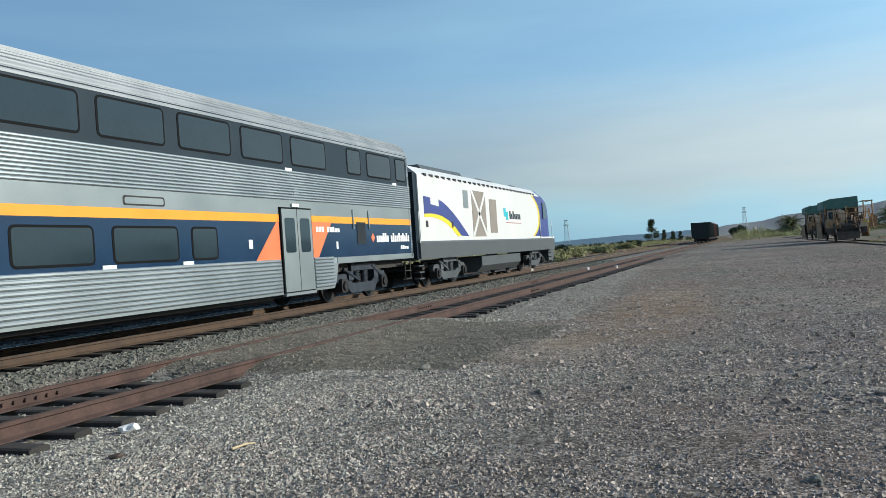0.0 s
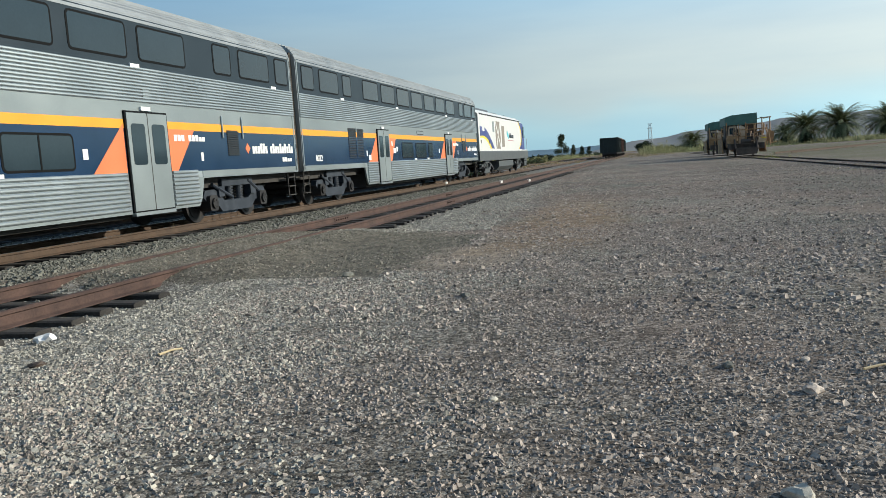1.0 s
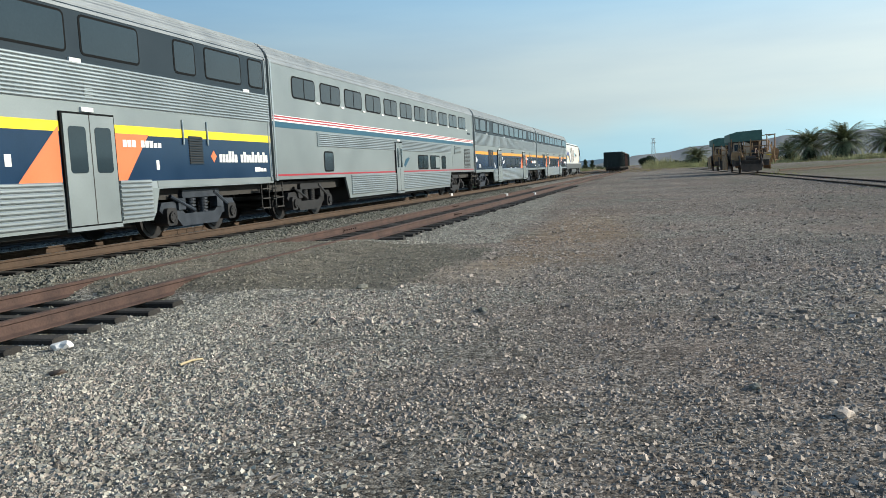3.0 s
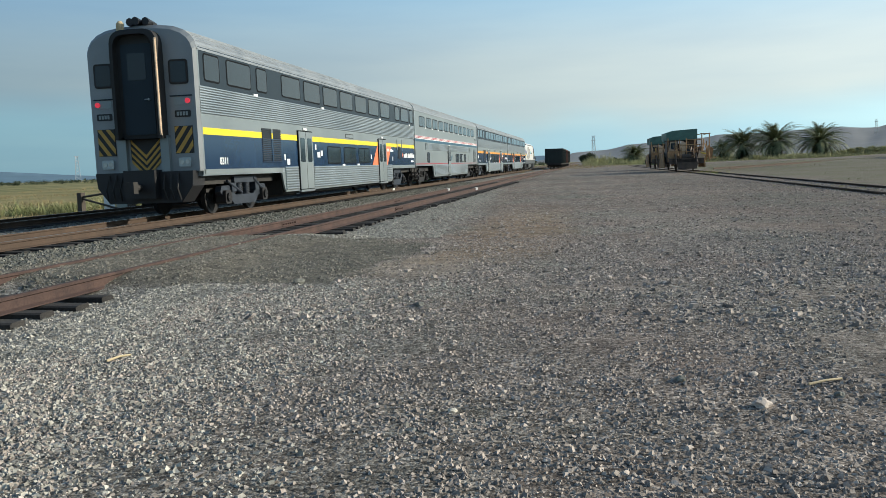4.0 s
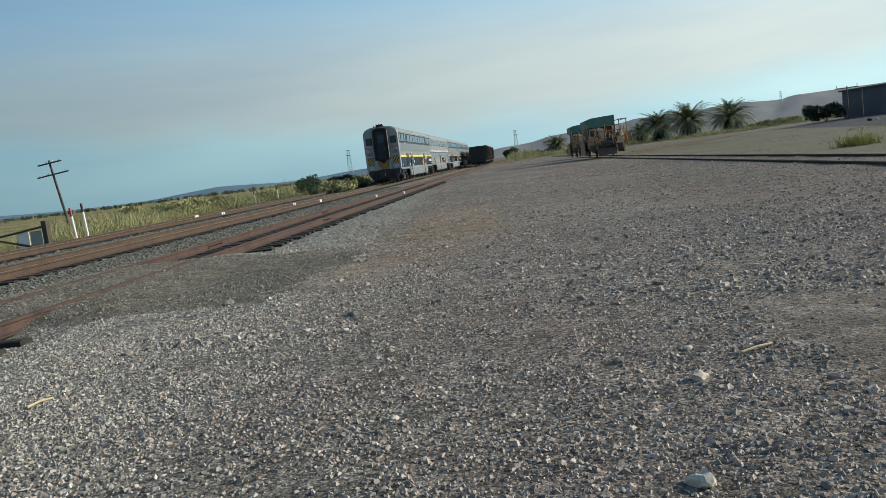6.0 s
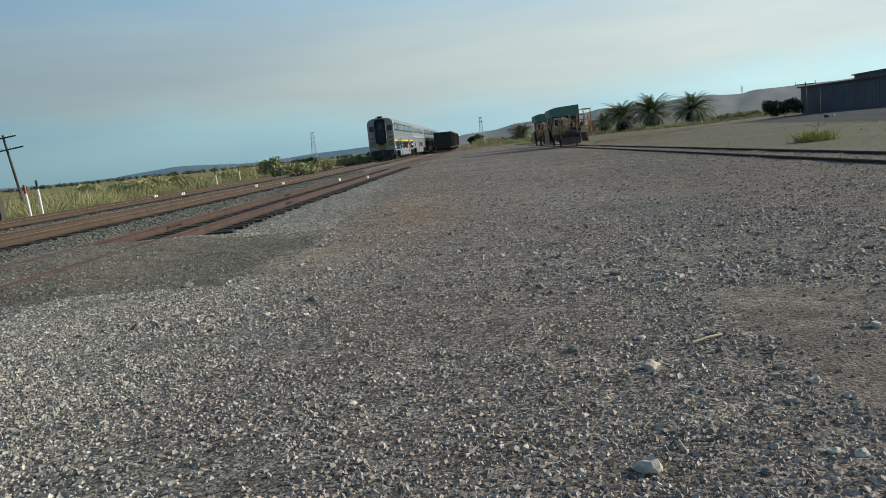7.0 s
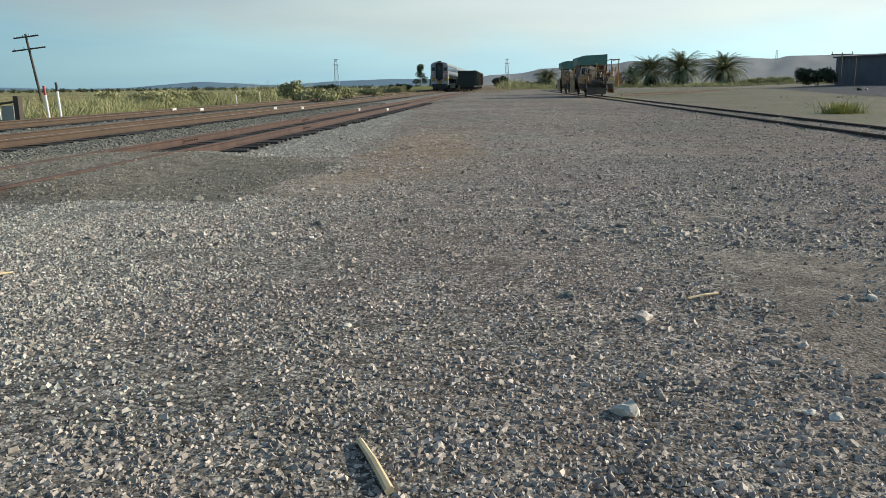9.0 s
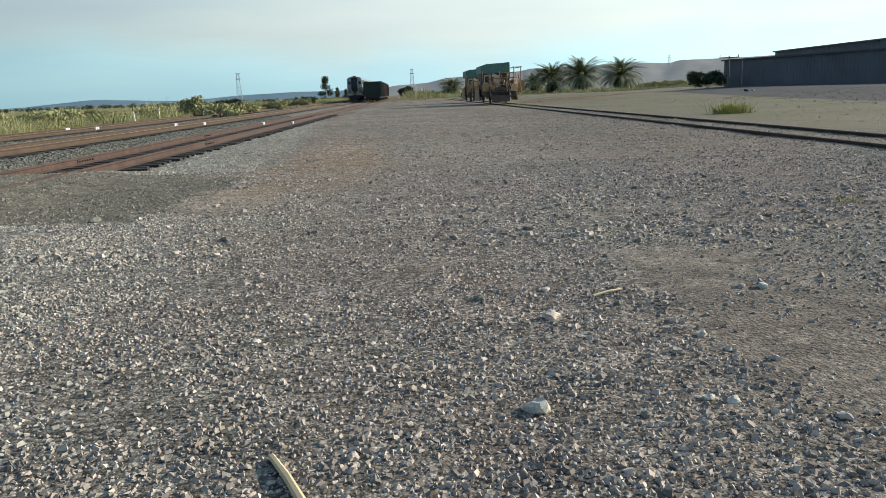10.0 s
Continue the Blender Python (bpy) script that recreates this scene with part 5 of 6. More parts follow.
def ballast_machine(x, y, turn, label, seed, green, scale):
    """A track maintenance machine: frame, cab, hopper, engine deck, rails, ploughs and rods."""
    t = thing("track_machine", pose(x, y, 0.13, 0, 0, turn), label, "track machine", "parked track machines")
    rnd = random.Random(seed)
    S = scale
    bm = B()
    box(bm, -1.25 * S, 1.25 * S, 0, 10 * S, 0.75, 1.05)
    for u in (0, 4.8, 9.7):
        box(bm, -1.5 * S, 1.5 * S, u * S, (u + 0.3) * S, 0.6, 1.1)
    part("chassis", bm, MACH_DARK, t, "oily dark chassis")
    for yy in (1.6, 7.8):
        for s in (-1, 1):
            part("wheel", wheel(B(), s * 0.75, yy * S, 0.42), MACH_DARK, t, smooth=True)
    bm = B()
    prism(bm, [(-1.60 * S, 2.75), (1.10 * S, 2.75), (1.10 * S, 3.72), (-1.05 * S, 3.62), (-1.60 * S, 3.45)], 1.2 * S, 5.6 * S, "y")
    part("cab_roof", bm, green, t, "faded green upper housing")
    bm = B()
    box(bm, -1.55 * S, -0.55 * S, 1.4 * S, 3.0 * S, 1.05, 2.78)
    box(bm, 0.2 * S, 1.15 * S, 1.6 * S, 5.2 * S, 1.05, 2.78)
    cab = part("engine_housing", bm, MACH_DARK, t)
    bm = B()
    prism(bm, [(-1.45 * S, 1.25), (-0.62 * S, 1.25), (-0.62 * S, 2.65), (-1.25 * S, 2.65)], 1.36 * S, 1.39 * S, "y")
    part("panel", bm, MACH_TAN, cab, "faded tan panel")
    bm = B()
    prism(bm, rounded(-1.2 * S, -0.72 * S, 1.95, 2.5, 0.05), 1.345 * S, 1.36 * S, "y")
    part("pane", bm, GLASS, cab)
    bm = B()
    box(bm, -0.5 * S, 0.15 * S, 2.2 * S, 8.8 * S, 1.05, 2.45)
    box(bm, 1.2 * S, 1.75 * S, 2.4 * S, 8.0 * S, 1.05, 2.1)
    part("machinery_block", bm, MACH_DARK, t)
    # posts and handrails
    bm = B()
    for xx, z1 in ((-1.5, 3.0), (-0.5, 2.8), (0.1, 2.9), (0.8, 2.7), (1.45, 3.3), (1.85, 2.6), (2.1, 3.3)):
        cyl(bm, (xx * S, 0.9 * S, 0.8), (xx * S, 0.9 * S, z1), 0.05, 6)
    for z, a, b in ((1.7, -1.5, 2.1), (2.3, -0.5, 1.9), (2.75, 0.1, 1.5), (3.25, 1.3, 2.2)):
        cyl(bm, (a * S, 0.9 * S, z), (b * S, 0.9 * S, z), 0.04, 6)
    for xx in (1.5, 2.1):
        cyl(bm, (xx * S, 0.9 * S, 3.25), (xx * S, 4.5 * S, 3.25), 0.04, 6)
    part("handrail", bm, RUSTY, t, "orange handrails and posts")
    # hydraulic wings and plough plates
    for s in (-1, 1):
        bm = B()
        prism(bm, [(1.3 * S, 0.25), (5.2 * S, 0.25), (5.0 * S, 1.5), (2.0 * S, 1.7)], s * 1.75 * S, s * 1.85 * S, "x")
        wing = part("wing_plough", bm, RUSTY, t, "rusty side wing plough")
        bm = B()
        for k in range(3):
            cyl(bm, (s * 1.2 * S, (2 + k) * S, 1.6 + 0.3 * k), (s * 1.8 * S, (2.2 + k) * S, 0.9), 0.07, 8)
        part("ram", bm, MACH_DARK, wing)
    bm = B()
    prism(bm, [(-0.8 * S, 0.15), (0.8 * S, 0.15), (0.95 * S, 0.75), (-0.95 * S, 0.75)], -0.5 * S, -0.35 * S, "y")
    for xx in (-0.9, 0.9):
        cyl(bm, (xx * S, -0.4 * S, 0.6), (xx * S, 0.6 * S, 1.5), 0.08, 8)
    part("broom_box", bm, MACH_DARK, t)
    # tan and rusty plates, a drum and a seat on the front deck
    for pts, u0, u1, m, label in (([(-0.55, 1.1), (-0.05, 1.1), (0.1, 2.5), (-0.35, 2.7)], 0.95, 1.05, MACH_TAN, "slanted tan plate"),
                                  ([(-1.55, 1.05), (-0.75, 1.05), (-0.6, 1.75), (-1.5, 1.85)], 0.55, 0.65, RUSTY, "rusty guard plate"),
                                  ([(0.3, 1.2), (0.85, 1.2), (0.85, 2.3), (0.45, 2.5)], 1.2, 1.3, MACH_DARK, "dark oily plate"),
                                  ([(1.0, 0.9), (1.6, 0.9), (1.75, 1.6), (1.2, 1.75)], 0.6, 0.72, MACH_TAN, "tan side plate"),
                                  ([(1.75, 1.2), (2.3, 1.0), (2.45, 1.9), (1.95, 2.2)], 0.8, 0.9, RUSTY, "rusty side plate")):
        bm = B()
        prism(bm, [(x * S, z) for x, z in pts], u0 * S, u1 * S, "y")
        part("plate", bm, m, t, label)
    bm = B()
    cyl(bm, (-0.35 * S, 0.5 * S, 1.25), (0.45 * S, 0.5 * S, 1.25), 0.22, 14)
    part("drum", bm, MACH_DARK, t)
    bm = B()
    box(bm, 0.15 * S, 0.55 * S, 0.6 * S, 1.0 * S, 1.5, 1.6)
    prism(bm, [(0.95 * S, 1.55), (1.02 * S, 1.55), (1.1 * S, 2.1), (1.03 * S, 2.1)], 0.15 * S, 0.55 * S, "x")
    part("seat", bm, BLACK, t)
    for k in range(44):
        bm = B()
        a = Vector((rnd.uniform(-1.6, 2.3) * S, rnd.uniform(0.3, 1.0) * S, rnd.uniform(0.95, 2.0)))
        up = rnd.random() < 0.6
        d = Vector((rnd.uniform(-0.12, 0.12), rnd.uniform(0.0, 0.3), rnd.uniform(0.4, 0.95))) if up else Vector((rnd.uniform(0.4, 0.8), rnd.uniform(-0.1, 0.3), rnd.uniform(-0.15, 0.15)))
        cyl(bm, a, a + d * S, rnd.uniform(0.02, 0.05), 6)
        part("rod", bm, rnd.choice((RUSTY, MACH_TAN, RUSTY, MACH_DARK, YELLOW if k == 7 else RUSTY)), t)
    return t


ballast_machine(8.25, 74, 1.0, "rusty orange track machine with faded green housing", 4, MACH_GREEN, 1.0)
ballast_machine(7.75, 92, 2.0, "dark oily track machine parked behind another", 9, MACH_GREEN, 0.80)


def palm(az, rng, h, spread_r, seed, label):
    x, y = at(az, rng)
    rnd = random.Random(seed)
    t = thing("palm_tree", pose(x, y, ground_height(x, y) - 0.1), label, "palm tree", "row of palms")
    trunk = h * 0.42
    bm = B()
    segs = 9
    for k in range(segs):
        z0, z1 = trunk * k / segs, trunk * (k + 1) / segs
        cyl(bm, (0, 0, z0), (0, 0, z1), 0.50 + 0.05 * (k % 2), 12, 0.56 + 0.05 * (k % 2))
    part("trunk", bm, BARK, t, "thick fibrous palm trunk")

    def fronds(n, el0, el1, length, material, name, droop):
        vs, fs = [], []
        for i in range(n):
            az_f, el = rnd.uniform(0, 360), radians(rnd.uniform(el0, el1))
            d = Vector((math.cos(radians(az_f)), math.sin(radians(az_f)), 0))
            side = Vector((-d.y, d.x, 0))
            ln = length * rnd.uniform(0.8, 1.12)
            p, q = Vector((0, 0, trunk + rnd.uniform(-0.1, 0.5))), el
            steps = 11
            for k in range(steps):
                step = (d * math.cos(q) + Vector((0, 0, math.sin(q)))) * ln / steps
                nxt = p + step
                lw = ln * 0.135 * math.sin(math.pi * (k + 0.7) / (steps + 0.6)) ** 0.7
                for s in (-1, 1):
                    for j in (0.0, 0.34, 0.67):
                        b0 = p.lerp(nxt, j)
                        b1 = p.lerp(nxt, j + 0.20)
                        tip = b1 + side * s * lw + step * 0.9 + Vector((0, 0, -0.35 * lw))
                        i0 = len(vs)
                        vs += [b0, b1, tip]
                        fs.append((i0, i0 + 1, i0 + 2))
                i0 = len(vs)
                vs += [p + side * 0.03, p - side * 0.03, nxt - side * 0.03, nxt + side * 0.03]
                fs.append((i0, i0 + 1, i0 + 2, i0 + 3))
                p = nxt
                q -= radians(rnd.uniform(0.55, 1.2) * droop)
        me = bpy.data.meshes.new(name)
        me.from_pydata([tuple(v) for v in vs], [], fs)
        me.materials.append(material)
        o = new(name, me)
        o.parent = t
        return o
    fronds(150, 2, 86, spread_r * 1.30, FROND, "crown", 8.2)
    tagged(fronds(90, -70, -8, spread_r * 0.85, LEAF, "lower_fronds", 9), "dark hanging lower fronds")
    return t


palm(10.0, 205, 7.3, 4.7, 1, "full date palm with a dark skirt of fronds")
palm(12.0, 200, 8.3, 5.0, 2, "tall date palm with arching fronds")
palm(14.7, 205, 7.7, 5.0, 3, "full date palm standing alone in grass")
palm(8.7, 215, 5.0, 3.4, 4, "smaller date palm behind the track machine")
palm(2.95, 260, 6.0, 4.0, 5, "distant date palm behind the yard")


def clump_mesh(name, material, centres, n, leaf, seed, squash=0.8):
    """Leaves in loose clumps: many small tilted triangles round each centre."""
    rng = np.random.default_rng(seed)
    vs, fs = [], []
    for (cx, cy, cz, r) in centres:
        k = max(8, int(n * r))
        d = rng.normal(0, 1, (k, 3))
        d /= np.linalg.norm(d, axis=1)[:, None]
        d *= (rng.random(k) ** 0.45)[:, None] * r
        d[:, 2] *= squash
        c = d + np.array([cx, cy, cz])
        a = rng.normal(0, leaf, (k, 3, 3))
        p = (c[:, None] + a).reshape(-1, 3)
        i0 = len(vs)
        vs += p.tolist()
        fs += [(i0 + 3 * i, i0 + 3 * i + 1, i0 + 3 * i + 2) for i in range(k)]
    me = bpy.data.meshes.new(name)
    me.from_pydata(vs, [], fs)
    me.materials.append(material)
    return new(name, me)


def bush(az, rng, w, h, seed, material, label, name="bush"):
    x, y = at(az, rng)
    rnd = random.Random(seed)
    z = ground_height(x, y)
    t = thing(name, pose(x, y, z), label, "bush")
    bm = B()
    for k in range(4):
        cyl(bm, (0, 0, -0.1), (rnd.uniform(-w, w) * 0.3, rnd.uniform(-w, w) * 0.3, h * 0.6), 0.05, 6, 0.02)
    part("stems", bm, BARK, t)
    cs = [(rnd.uniform(-w, w) * 0.5, rnd.uniform(-w, w) * 0.3, h * rnd.uniform(0.25, 0.72), h * rnd.uniform(0.22, 0.38)) for _ in range(int(11 + w * 4))]
    o = clump_mesh("foliage", material, cs, 260, 0.05 + 0.025 * h, seed)
    o.parent = t
    return t


bush(20.45, 131, 5.0, 2.9, 1, LEAF, "dark rounded shrub beside the warehouse")
bush(17.8, 190, 7, 1.8, 2, BRUSH, "low yellow-green shrub in grass")
bush(16.8, 210, 6, 1.5, 3, BRUSH, "low yellow-green shrub in grass")
bush(5.9, 240, 7, 3.0, 4, LEAF, "dark shrub behind the parked machines")
bush(1.9, 260, 5, 2.2, 5, LEAF, "low dark shrub at the end of the yard")
bush(-0.35, 300, 4, 4.2, 6, LEAF, "dark shrub past the parked wagons")
bush(-7.4, 150, 4, 1.7, 7, LEAF, "dark shrub among dry brush")
bush(-12.3, 92, 3.4, 1.7, 8, LEAF, "dark shrub among dry brush")


def conifer(az, rng, h, seed, label):
    x, y = at(az, rng)
    rnd = random.Random(seed)
    t = thing("tree", pose(x, y, ground_height(x, y)), label, "tree", "distant trees")
    bm = B()
    cyl(bm, (0, 0, -0.2), (0, 0, h * 0.8), 0.22, 8, 0.06)
    for k in range(8):
        z = h * (0.3 + 0.07 * k)
        a = rnd.uniform(0, 6.28)
        cyl(bm, (0, 0, z), (math.cos(a) * h * 0.2, math.sin(a) * h * 0.2, z + h * 0.08), 0.05, 5, 0.02)
    part("trunk", bm, BARK, t)
    cs = [(rnd.uniform(-1, 1) * h * 0.2 * (1 - q), rnd.uniform(-1, 1) * h * 0.2, h * (0.32 + 0.62 * q), h * 0.13) for q in [rnd.random() for _ in range(16)]]
    o = clump_mesh("crown", LEAF, cs, 200, 0.14, seed)
    o.parent = t
    return t


conifer(-6.0, 330, 10.5, 1, "dark tree rising above distant brush")
conifer(-5.2, 360, 6.0, 2, "small dark tree on the horizon")
conifer(-4.6, 380, 5.5, 3, "small dark tree on the horizon")
conifer(-4.1, 400, 5.5, 4, "small dark tree on the horizon")
conifer(-3.2, 420, 5.0, 5, "small dark tree on the horizon")
conifer(-0.2, 420, 6.0, 6, "small dark tree past the wagons")


def tufts(name, label, material, count, place, height, seed, blades=9, lean=0.35, width=0.022):
    """Grass and brush as thin upright blades in tufts."""
    rng = np.random.default_rng(seed)
    xy = place(rng, count)
    n = len(xy)
    g = np.array([ground_height(a, b) for a, b in xy])
    hh = height * np.exp(rng.normal(0, 0.3, n)) * (0.7 + 1.1 * np.array([noise.noise((a * 0.05, b * 0.05, seed)) for a, b in xy]))
    c = np.concatenate([xy, g[:, None]], 1)
    root = c[:, None, :] + np.concatenate([rng.normal(0, 0.28, (n, blades, 2)) * hh[:, None, None], np.full((n, blades, 1), -0.05)], 2)
    top = root + np.concatenate([rng.normal(0, lean, (n, blades, 2)), 0.6 + 0.5 * rng.random((n, blades, 1))], 2) * hh[:, None, None]
    w = rng.normal(0, 1, (n, blades, 3)) * (width * hh[:, None, None] + 0.005)
    w[..., 2] = 0
    pts = np.stack([root - w, root + w, top + 0.4 * w, top - 0.3 * w], 2).reshape(-1, 3)
    k = n * blades
    me = bpy.data.meshes.new(name)
    me.from_pydata(pts.tolist(), [], (np.arange(k)[:, None] * 4 + np.arange(4)[None]).tolist())
    me.materials.append(material)
    return tagged(new(name, me), label, "vegetation", kind="stuff")


def strip(x_at, width, y0, y1, power=1.0):
    def place(rng, c):
        y = y0 + (y1 - y0) * rng.random(c) ** power
        return np.stack([x_at - 0.02 * y + width * (rng.random(c) - 0.5) * (0.6 + y / 120), y], -1)
    return place


tufts("brush", "tall reedy yellow-green brush along the far side of the tracks", BRUSH, 8500, lambda rng, c: (lambda y: np.stack([-29.5 - 0.025 * y + rng.uniform(-8, 5, c) * (0.6 + y / 150), y], -1))(46 + 290 * rng.random(c) ** 1.2), 1.02, 3, 34, 0.48, 0.006)
tufts("brush", "lower green undergrowth among the brush", WEED_DULL, 5200, lambda rng, c: (lambda y: np.stack([-29.5 - 0.025 * y + rng.uniform(-8, 6, c) * (0.6 + y / 150), y], -1))(44 + 290 * rng.random(c) ** 1.2), 0.5, 23, 26, 0.6, 0.010)
tufts("dry_grass", "dry straw grass along the far tracks", STRAW, 9000, strip(-25, 6, 30, 260, 1.4), 0.30, 4, 12, 0.5)
tufts("dry_grass", "straw and green grass across the low field", STRAW, 9000, strip(-60, 70, 30, 330, 1.2), 0.32, 5, 12, 0.5)
tufts("brush", "pale brush at the end of the yard", BRUSH, 3500, lambda rng, c: np.stack([rng.uniform(-2, 26, c), rng.uniform(205, 300, c)], -1), 1.3, 6, 14, 0.5)
tufts("dry_grass", "straw grass at the foot of the palms", BRUSH, 5000, lambda rng, c: np.stack([rng.uniform(12, 75, c), rng.uniform(165, 250, c)], -1), 0.9, 7, 12, 0.5)
tufts("weeds", "yellow weeds growing along the old yard rails", WEED, 700, lambda rng, c: np.stack([9.4 + rng.normal(0, 0.9, c), rng.uniform(12, 70, c)], -1), 0.18, 8, 7, 0.6)
tufts("weeds", "yellow-green weed patch beside the yard rails", WEED, 90, lambda rng, c: np.stack([13.2 + rng.normal(0, 0.28, c), 32.6 + rng.normal(0, 0.25, c)], -1), 1.15, 9, 14, 0.5, 0.005)
tufts("weeds", "thin green weeds in the siding's fill", WEED, 420, lambda rng, c: np.stack([rng.uniform(-8.5, -1.5, c), rng.uniform(9, 15.5, c)], -1), 0.035, 10, 5, 0.8)

tufts("weeds", "small yellow weed sprouting from the gravel", WEED, 7, lambda rng, c: np.stack([4.55 + rng.normal(0, 0.06, c), 8.03 + rng.normal(0, 0.06, c)], -1), 0.13, 31, 7, 0.8)
tufts("weeds", "thin grass over the flat beyond the yard rails", WEED_DULL, 9000, lambda rng, c: np.stack([rng.uniform(11.5, 44, c), 14 + 120 * rng.random(c) ** 1.3], -1), 0.09, 32, 6, 0.9)
_b = random.Random(5)
for i in range(26):
    bush(_b.uniform(-27, -7.5), _b.uniform(62, 190), _b.uniform(1.5, 4), _b.uniform(1.2, 2.2), 40 + i, BRUSH, "yellow-green brush beyond the far track")

# spoil heaps and a scrap by the warehouse
rock("rock", *at(22.9, 95), 0.5, WAGON, "dark lump lying on the yard", 90)
rock("rock", *at(23.3, 96), 0.35, STONE_PALE, "pale lump lying on the yard", 91)


def utility_pole(x, y, h, lean, label, arms=2):
    z = ground_height(x, y)
    t = thing("utility_pole", pose(x, y, z, 0, lean, 12), label, "pole")
    part("mast", cyl(B(), (0, 0, -0.3), (0, 0, h), 0.13, 10, 0.10), POLE, t)
    for k in range(arms):
        bm = B()
        zz = h - 0.25 - k * h * 0.15
        w = 1.05 + 0.35 * k
        box(bm, -w, w, -0.06, 0.06, zz - 0.06, zz + 0.06)
        arm = part("crossarm", bm, POLE, t)
        for q in range(4):
            bm = B()
            cyl(bm, (-w + 0.2 + q * (2 * w - 0.4) / 3, 0, zz + 0.06), (-w + 0.2 + q * (2 * w - 0.4) / 3, 0, zz + 0.2), 0.04, 6)
            part("insulator", bm, GALV, arm)
    return t


utility_pole(-40.8, 68.5, 7.0, -7.5, "leaning weathered pole with two crossarms")


def marker_post(x, y, h, lean, top, label):
    z = ground_height(x, y)
    t = thing("marker_post", pose(x, y, z, 0, lean, 0), label, "post", "posts beside the tracks")
    part("shaft", cyl(B(), (0, 0, -0.2), (0, 0, h), 0.055, 8), WHITE, t)
    part("tip", cyl(B(), (0, 0, h), (0, 0, h + 0.42), 0.06, 8), top, t)


marker_post(-21.3, 36.1, 1.15, -4, RED, "white marker post with red top")
marker_post(-21.0, 36.6, 1.25, -3, BLACK, "white marker post with dark top")
marker_post(-24.1, 71.1, 1.45, -5, BARK, "white leaning post in brush")
marker_post(-25.2, 81.5, 1.55, -2, BARK, "white post in brush")


def gate(x, y):
    z = ground_height(x, y) - 0.05
    t = thing("metal_gate", pose(x, y, z, 0, 0, 170), "dark pipe gate with pale panels beside the far track", "gate")
    for u, h in ((0.0, 1.7), (3.3, 1.35)):
        bm = B()
        box(bm, u - 0.14, u + 0.14, -0.14, 0.14, -0.3, h)
        part("post", bm, POLE, t)
    for a, b in (((-0.0, 1.45), (3.3, 1.1)), ((0.0, 0.25), (3.3, 1.05)), ((0.0, 0.3), (2.0, 0.3))):
        part("pipe", cyl(B(), (a[0], 0, a[1]), (b[0], 0, b[1]), 0.055, 8), POLE, t)
    for u in (0.35, 1.15):
        bm = B()
        box(bm, u, u + 0.7, -0.09, -0.06, 0.35, 1.25)
        part("panel", bm, WHITE if u > 1 else SILVER, t, "pale weathered panel")


gate(-23.2, 36.8)


def lattice_tower(az, rng, base_el, top_el, label):
    x, y = at(az, rng)
    z0 = 1.31 + rng * math.tan(radians(base_el)) - 4
    h = rng * math.tan(radians(top_el)) + 1.31 - z0
    t = thing("pylon", pose(x, y, z0, 0, 0, -az), label, "pylon", "distant pylons")
    w, q = h * 0.10, h * 0.035
    bm = B()
    for sx in (-1, 1):
        for sy in (-1, 1):
            cyl(bm, (sx * w, sy * w, 0), (sx * q, sy * q, h), 0.28, 5)
    part("legs", bm, GALV, t)
    bm = B()
    n = 8
    for k in range(n):
        f0, f1 = k / n, (k + 1) / n
        a, b = w + (q - w) * f0, w + (q - w) * f1
        for s in (-1, 1):
            cyl(bm, (-a, s * a, f0 * h), (b, s * b, f1 * h), 0.13, 4)
            cyl(bm, (a, s * a, f0 * h), (-b, s * b, f1 * h), 0.13, 4)
    part("bracing", bm, GALV, t)
    bm = B()
    for f, ww in ((0.82, 0.10), (0.99, 0.075)):
        box(bm, -h * ww, h * ww, -0.3, 0.3, f * h - 0.3, f * h + 0.3)
    part("crossarm", bm, GALV, t)


lattice_tower(0.12, 850, 0.3, 1.74, "hazy steel pylon on the horizon")
lattice_tower(-11.9, 890, 0.0, 1.83, "hazy steel pylon beyond the field")
lattice_tower(-35.3, 1000, 0.0, 1.55, "hazy steel pylon far across the field")
lattice_tower(17.9, 1500, 1.2, 1.95, "tiny steel pylon on the hill crest")


def warehouse(name, x0, x1, y0, y1, h, label, m=pose(0, 0, 0)):
    t = thing(name, m, label, "warehouse")
    for a in ((x0, x1, y0, y0 + 0.3), (x0, x1, y1 - 0.3, y1), (x0, x0 + 0.3, y0 + 0.3, y1 - 0.3), (x1 - 0.3, x1, y0 + 0.3, y1 - 0.3)):
        bm = B()
        box(bm, *a, -0.6, h)
        part("wall", bm, WALL_DARK, t, "dark sheet-metal wall")
    bm = B()
    y = y0 + 0.6
    while y < y1:
        box(bm, x0 - 0.03, x0, y - 0.06, y + 0.06, 0, h - 0.02)
        y += 0.6
    x = x0 + 0.6
    while x < x1:
        box(bm, x - 0.05, x + 0.05, y0 - 0.06, y0, 0, h - 0.02)
        x += 0.6
    part("wall_ribs", bm, WALL_DARK, t)
    bm = B()
    box(bm, x0 - 0.35, x1 + 0.35, y0 - 0.35, y1 + 0.35, h, h + 0.22)
    part("roof", bm, ROOF_DARK, t)
    return t


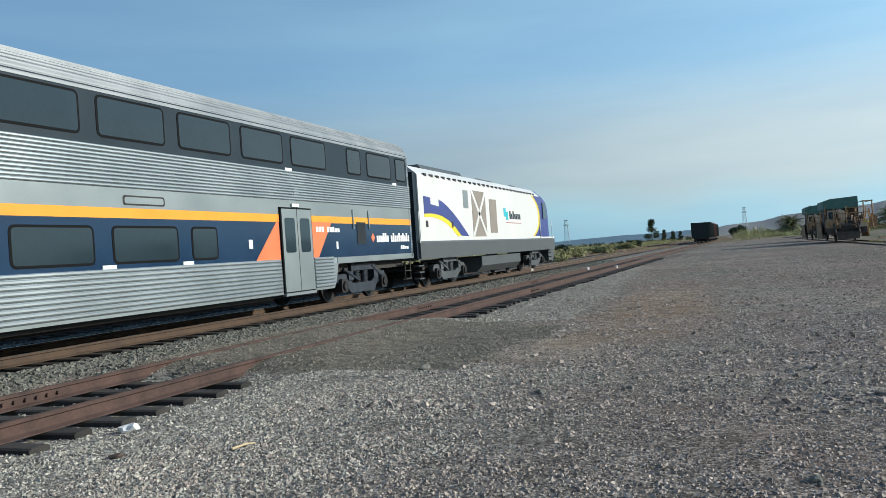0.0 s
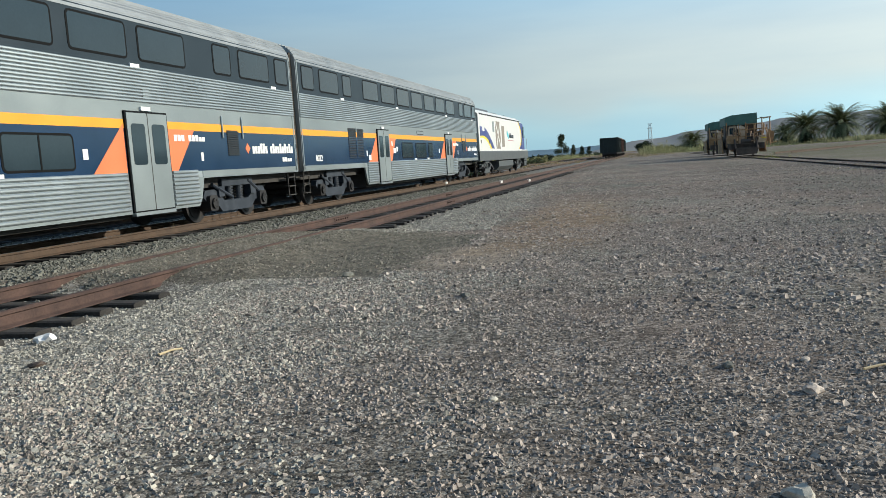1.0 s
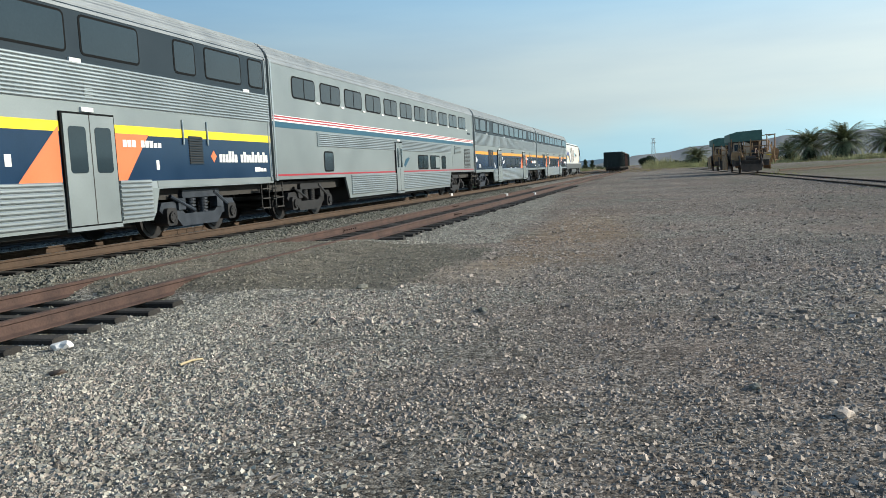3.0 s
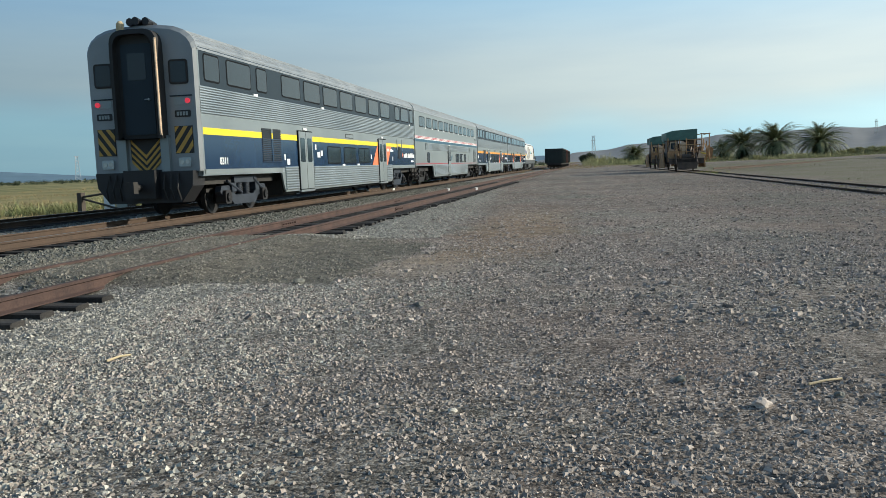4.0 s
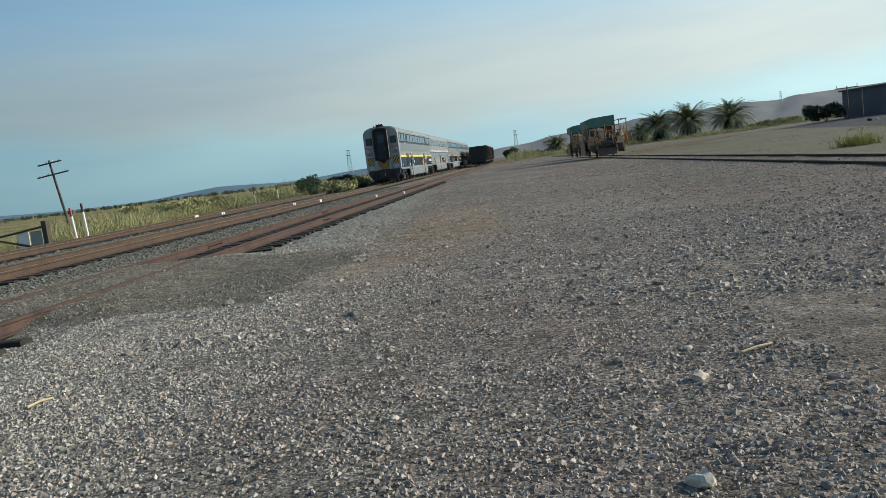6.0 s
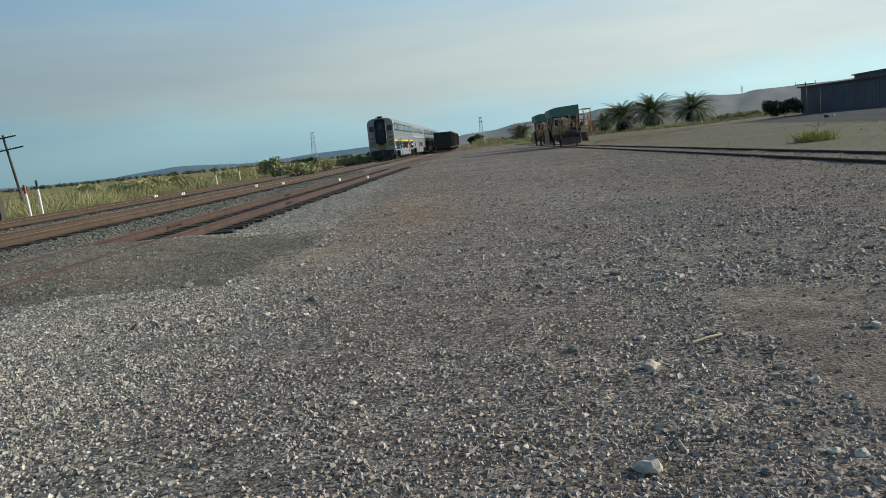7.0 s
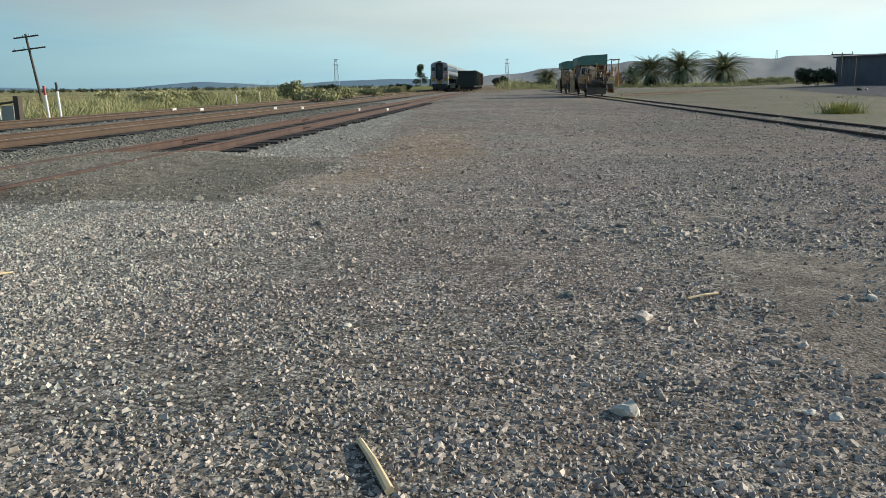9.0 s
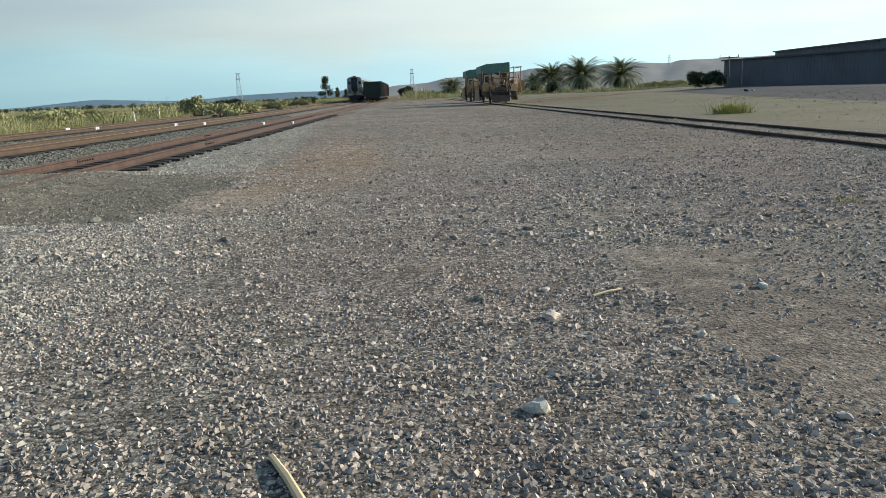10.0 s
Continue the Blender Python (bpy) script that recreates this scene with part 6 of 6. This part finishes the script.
warehouse("warehouse", 0, 5.5, -46, 0, 4.55, "long low dark metal warehouse with flat roof", pose(49.9, 127, 0, 0, 0, 19.8))
warehouse("warehouse", 67.4, 95, 106, 147.5, 6.35, "taller dark metal warehouse with flat roof")
for az, rng, h, arm in ((21.75, 124.5, 5.0, 2.5), (22.55, 119, 4.2, 0)):
    x, y = at(az, rng)
    t = thing("lamp_post", pose(x, y, 0, 0, 0, -az), "thin weathered mast before the warehouse", "post")
    part("mast", cyl(B(), (0, 0, -0.2), (0, 0, h), 0.11, 8, 0.08), BARK, t)
    if arm:
        bm = B()
        box(bm, -0.55 * arm, 0.55 * arm, -0.06, 0.06, h - 0.30, h - 0.18)
        for u in (-0.5, 0.5):
            cyl(bm, (u * arm, 0, h - 0.2), (u * arm, 0, h + 0.15), 0.04, 6)
        part("crossarm", bm, BARK, t)


def ridge(name, label, rng, az0, az1, height, color, seed, steps=260):
    """A far line of hills: a long sloped sheet whose crest follows smooth swells."""
    m = mat(name + " slope", color, 0.95, 0.0, 0.12, 0.004, 0.03, spec=0.1)
    vs, fs = [], []
    rows = 7
    for i in range(steps + 1):
        a = az0 + (az1 - az0) * i / steps
        el = height(a) + 0.035 * noise.noise((a * 0.45, seed, 0)) + 0.014 * noise.noise((a * 2.2, seed, 4))
        top = max(1.31 + rng * math.tan(radians(max(el, 0.0))), 1.0)
        for k in range(rows):
            f = k / (rows - 1)
            r = rng * (0.80 + 0.2 * f)
            x, y = at(a, r)
            wob = 1 + 0.16 * noise.noise((a * 1.3, f * 3, seed))
            vs.append((x, y, -4 + (top + 4) * (f ** 0.8) * (wob if 0 < k < rows - 1 else 1)))
    for i in range(steps):
        for k in range(rows - 1):
            q = i * rows + k
            fs.append((q, q + rows, q + rows + 1, q + 1))
    me = bpy.data.meshes.new(name)
    me.from_pydata(vs, [], fs)
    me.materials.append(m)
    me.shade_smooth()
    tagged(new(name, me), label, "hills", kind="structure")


def swell(a, c, w, h):
    return h * math.exp(-((a - c) / w) ** 2)


# distance haze is put into the slope colours: bluish left, pale grey right
ridge("backdrop_hills_left", "low hills far across the field, haze-blue in colour", 3900, -80, 12,
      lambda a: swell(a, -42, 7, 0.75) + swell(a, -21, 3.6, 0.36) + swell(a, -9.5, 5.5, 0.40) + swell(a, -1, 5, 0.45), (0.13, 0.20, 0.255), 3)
ridge("backdrop_hills_right", "dry hills behind the palms, paled in colour for haze", 2900, -4, 100,
      lambda a: float(np.interp(a, (-4, -2.2, -1, 1.3, 2.5, 3.7, 7.8, 8.5, 10, 15.5, 17.9, 18.6, 34, 100), (0.1, 0.42, 0.62, 0.76, 1.02, 1.08, 1.33, 1.47, 1.40, 1.58, 1.42, 1.57, 1.7, 1.0))), (0.25, 0.252, 0.25), 8)
_f = random.Random(12)
_trees = []
for _ in range(420):
    ax, ay = at(_f.uniform(-45, -3), _f.uniform(600, 1000))
    r = _f.uniform(1.2, 2.6)
    _trees.append((ax, ay, ground_height(ax, ay) + r * 0.5, r))
tagged(clump_mesh("far_brush", LEAF, _trees, 40, 0.32, 12, 0.9), "dark tree line on the plain before the hills", "vegetation", kind="stuff")


# ---- what moves ----
def motions():
    """The train runs away along the main track at about 25 metres a second."""
    ahead = ((0.0, 0.85), (0.5, -0.02), (1.0, -0.35), (1.5, -0.5), (2.0, -0.35), (3.5, -0.7), (4.0, -0.35), (4.5, -0.15), (5.0, 0.3), (6.5, 0.4), (7.5, 0.0), (8.5, 0.0), (10.0, 1.0))
    for car, offset in CONSIST:
        walk(car, [(t, pose(TRAIN_X, -80.2 + 25.01 * t + d + offset, RAIL_TOP["main"] + 0.003)) for t, d in ahead])


motions()
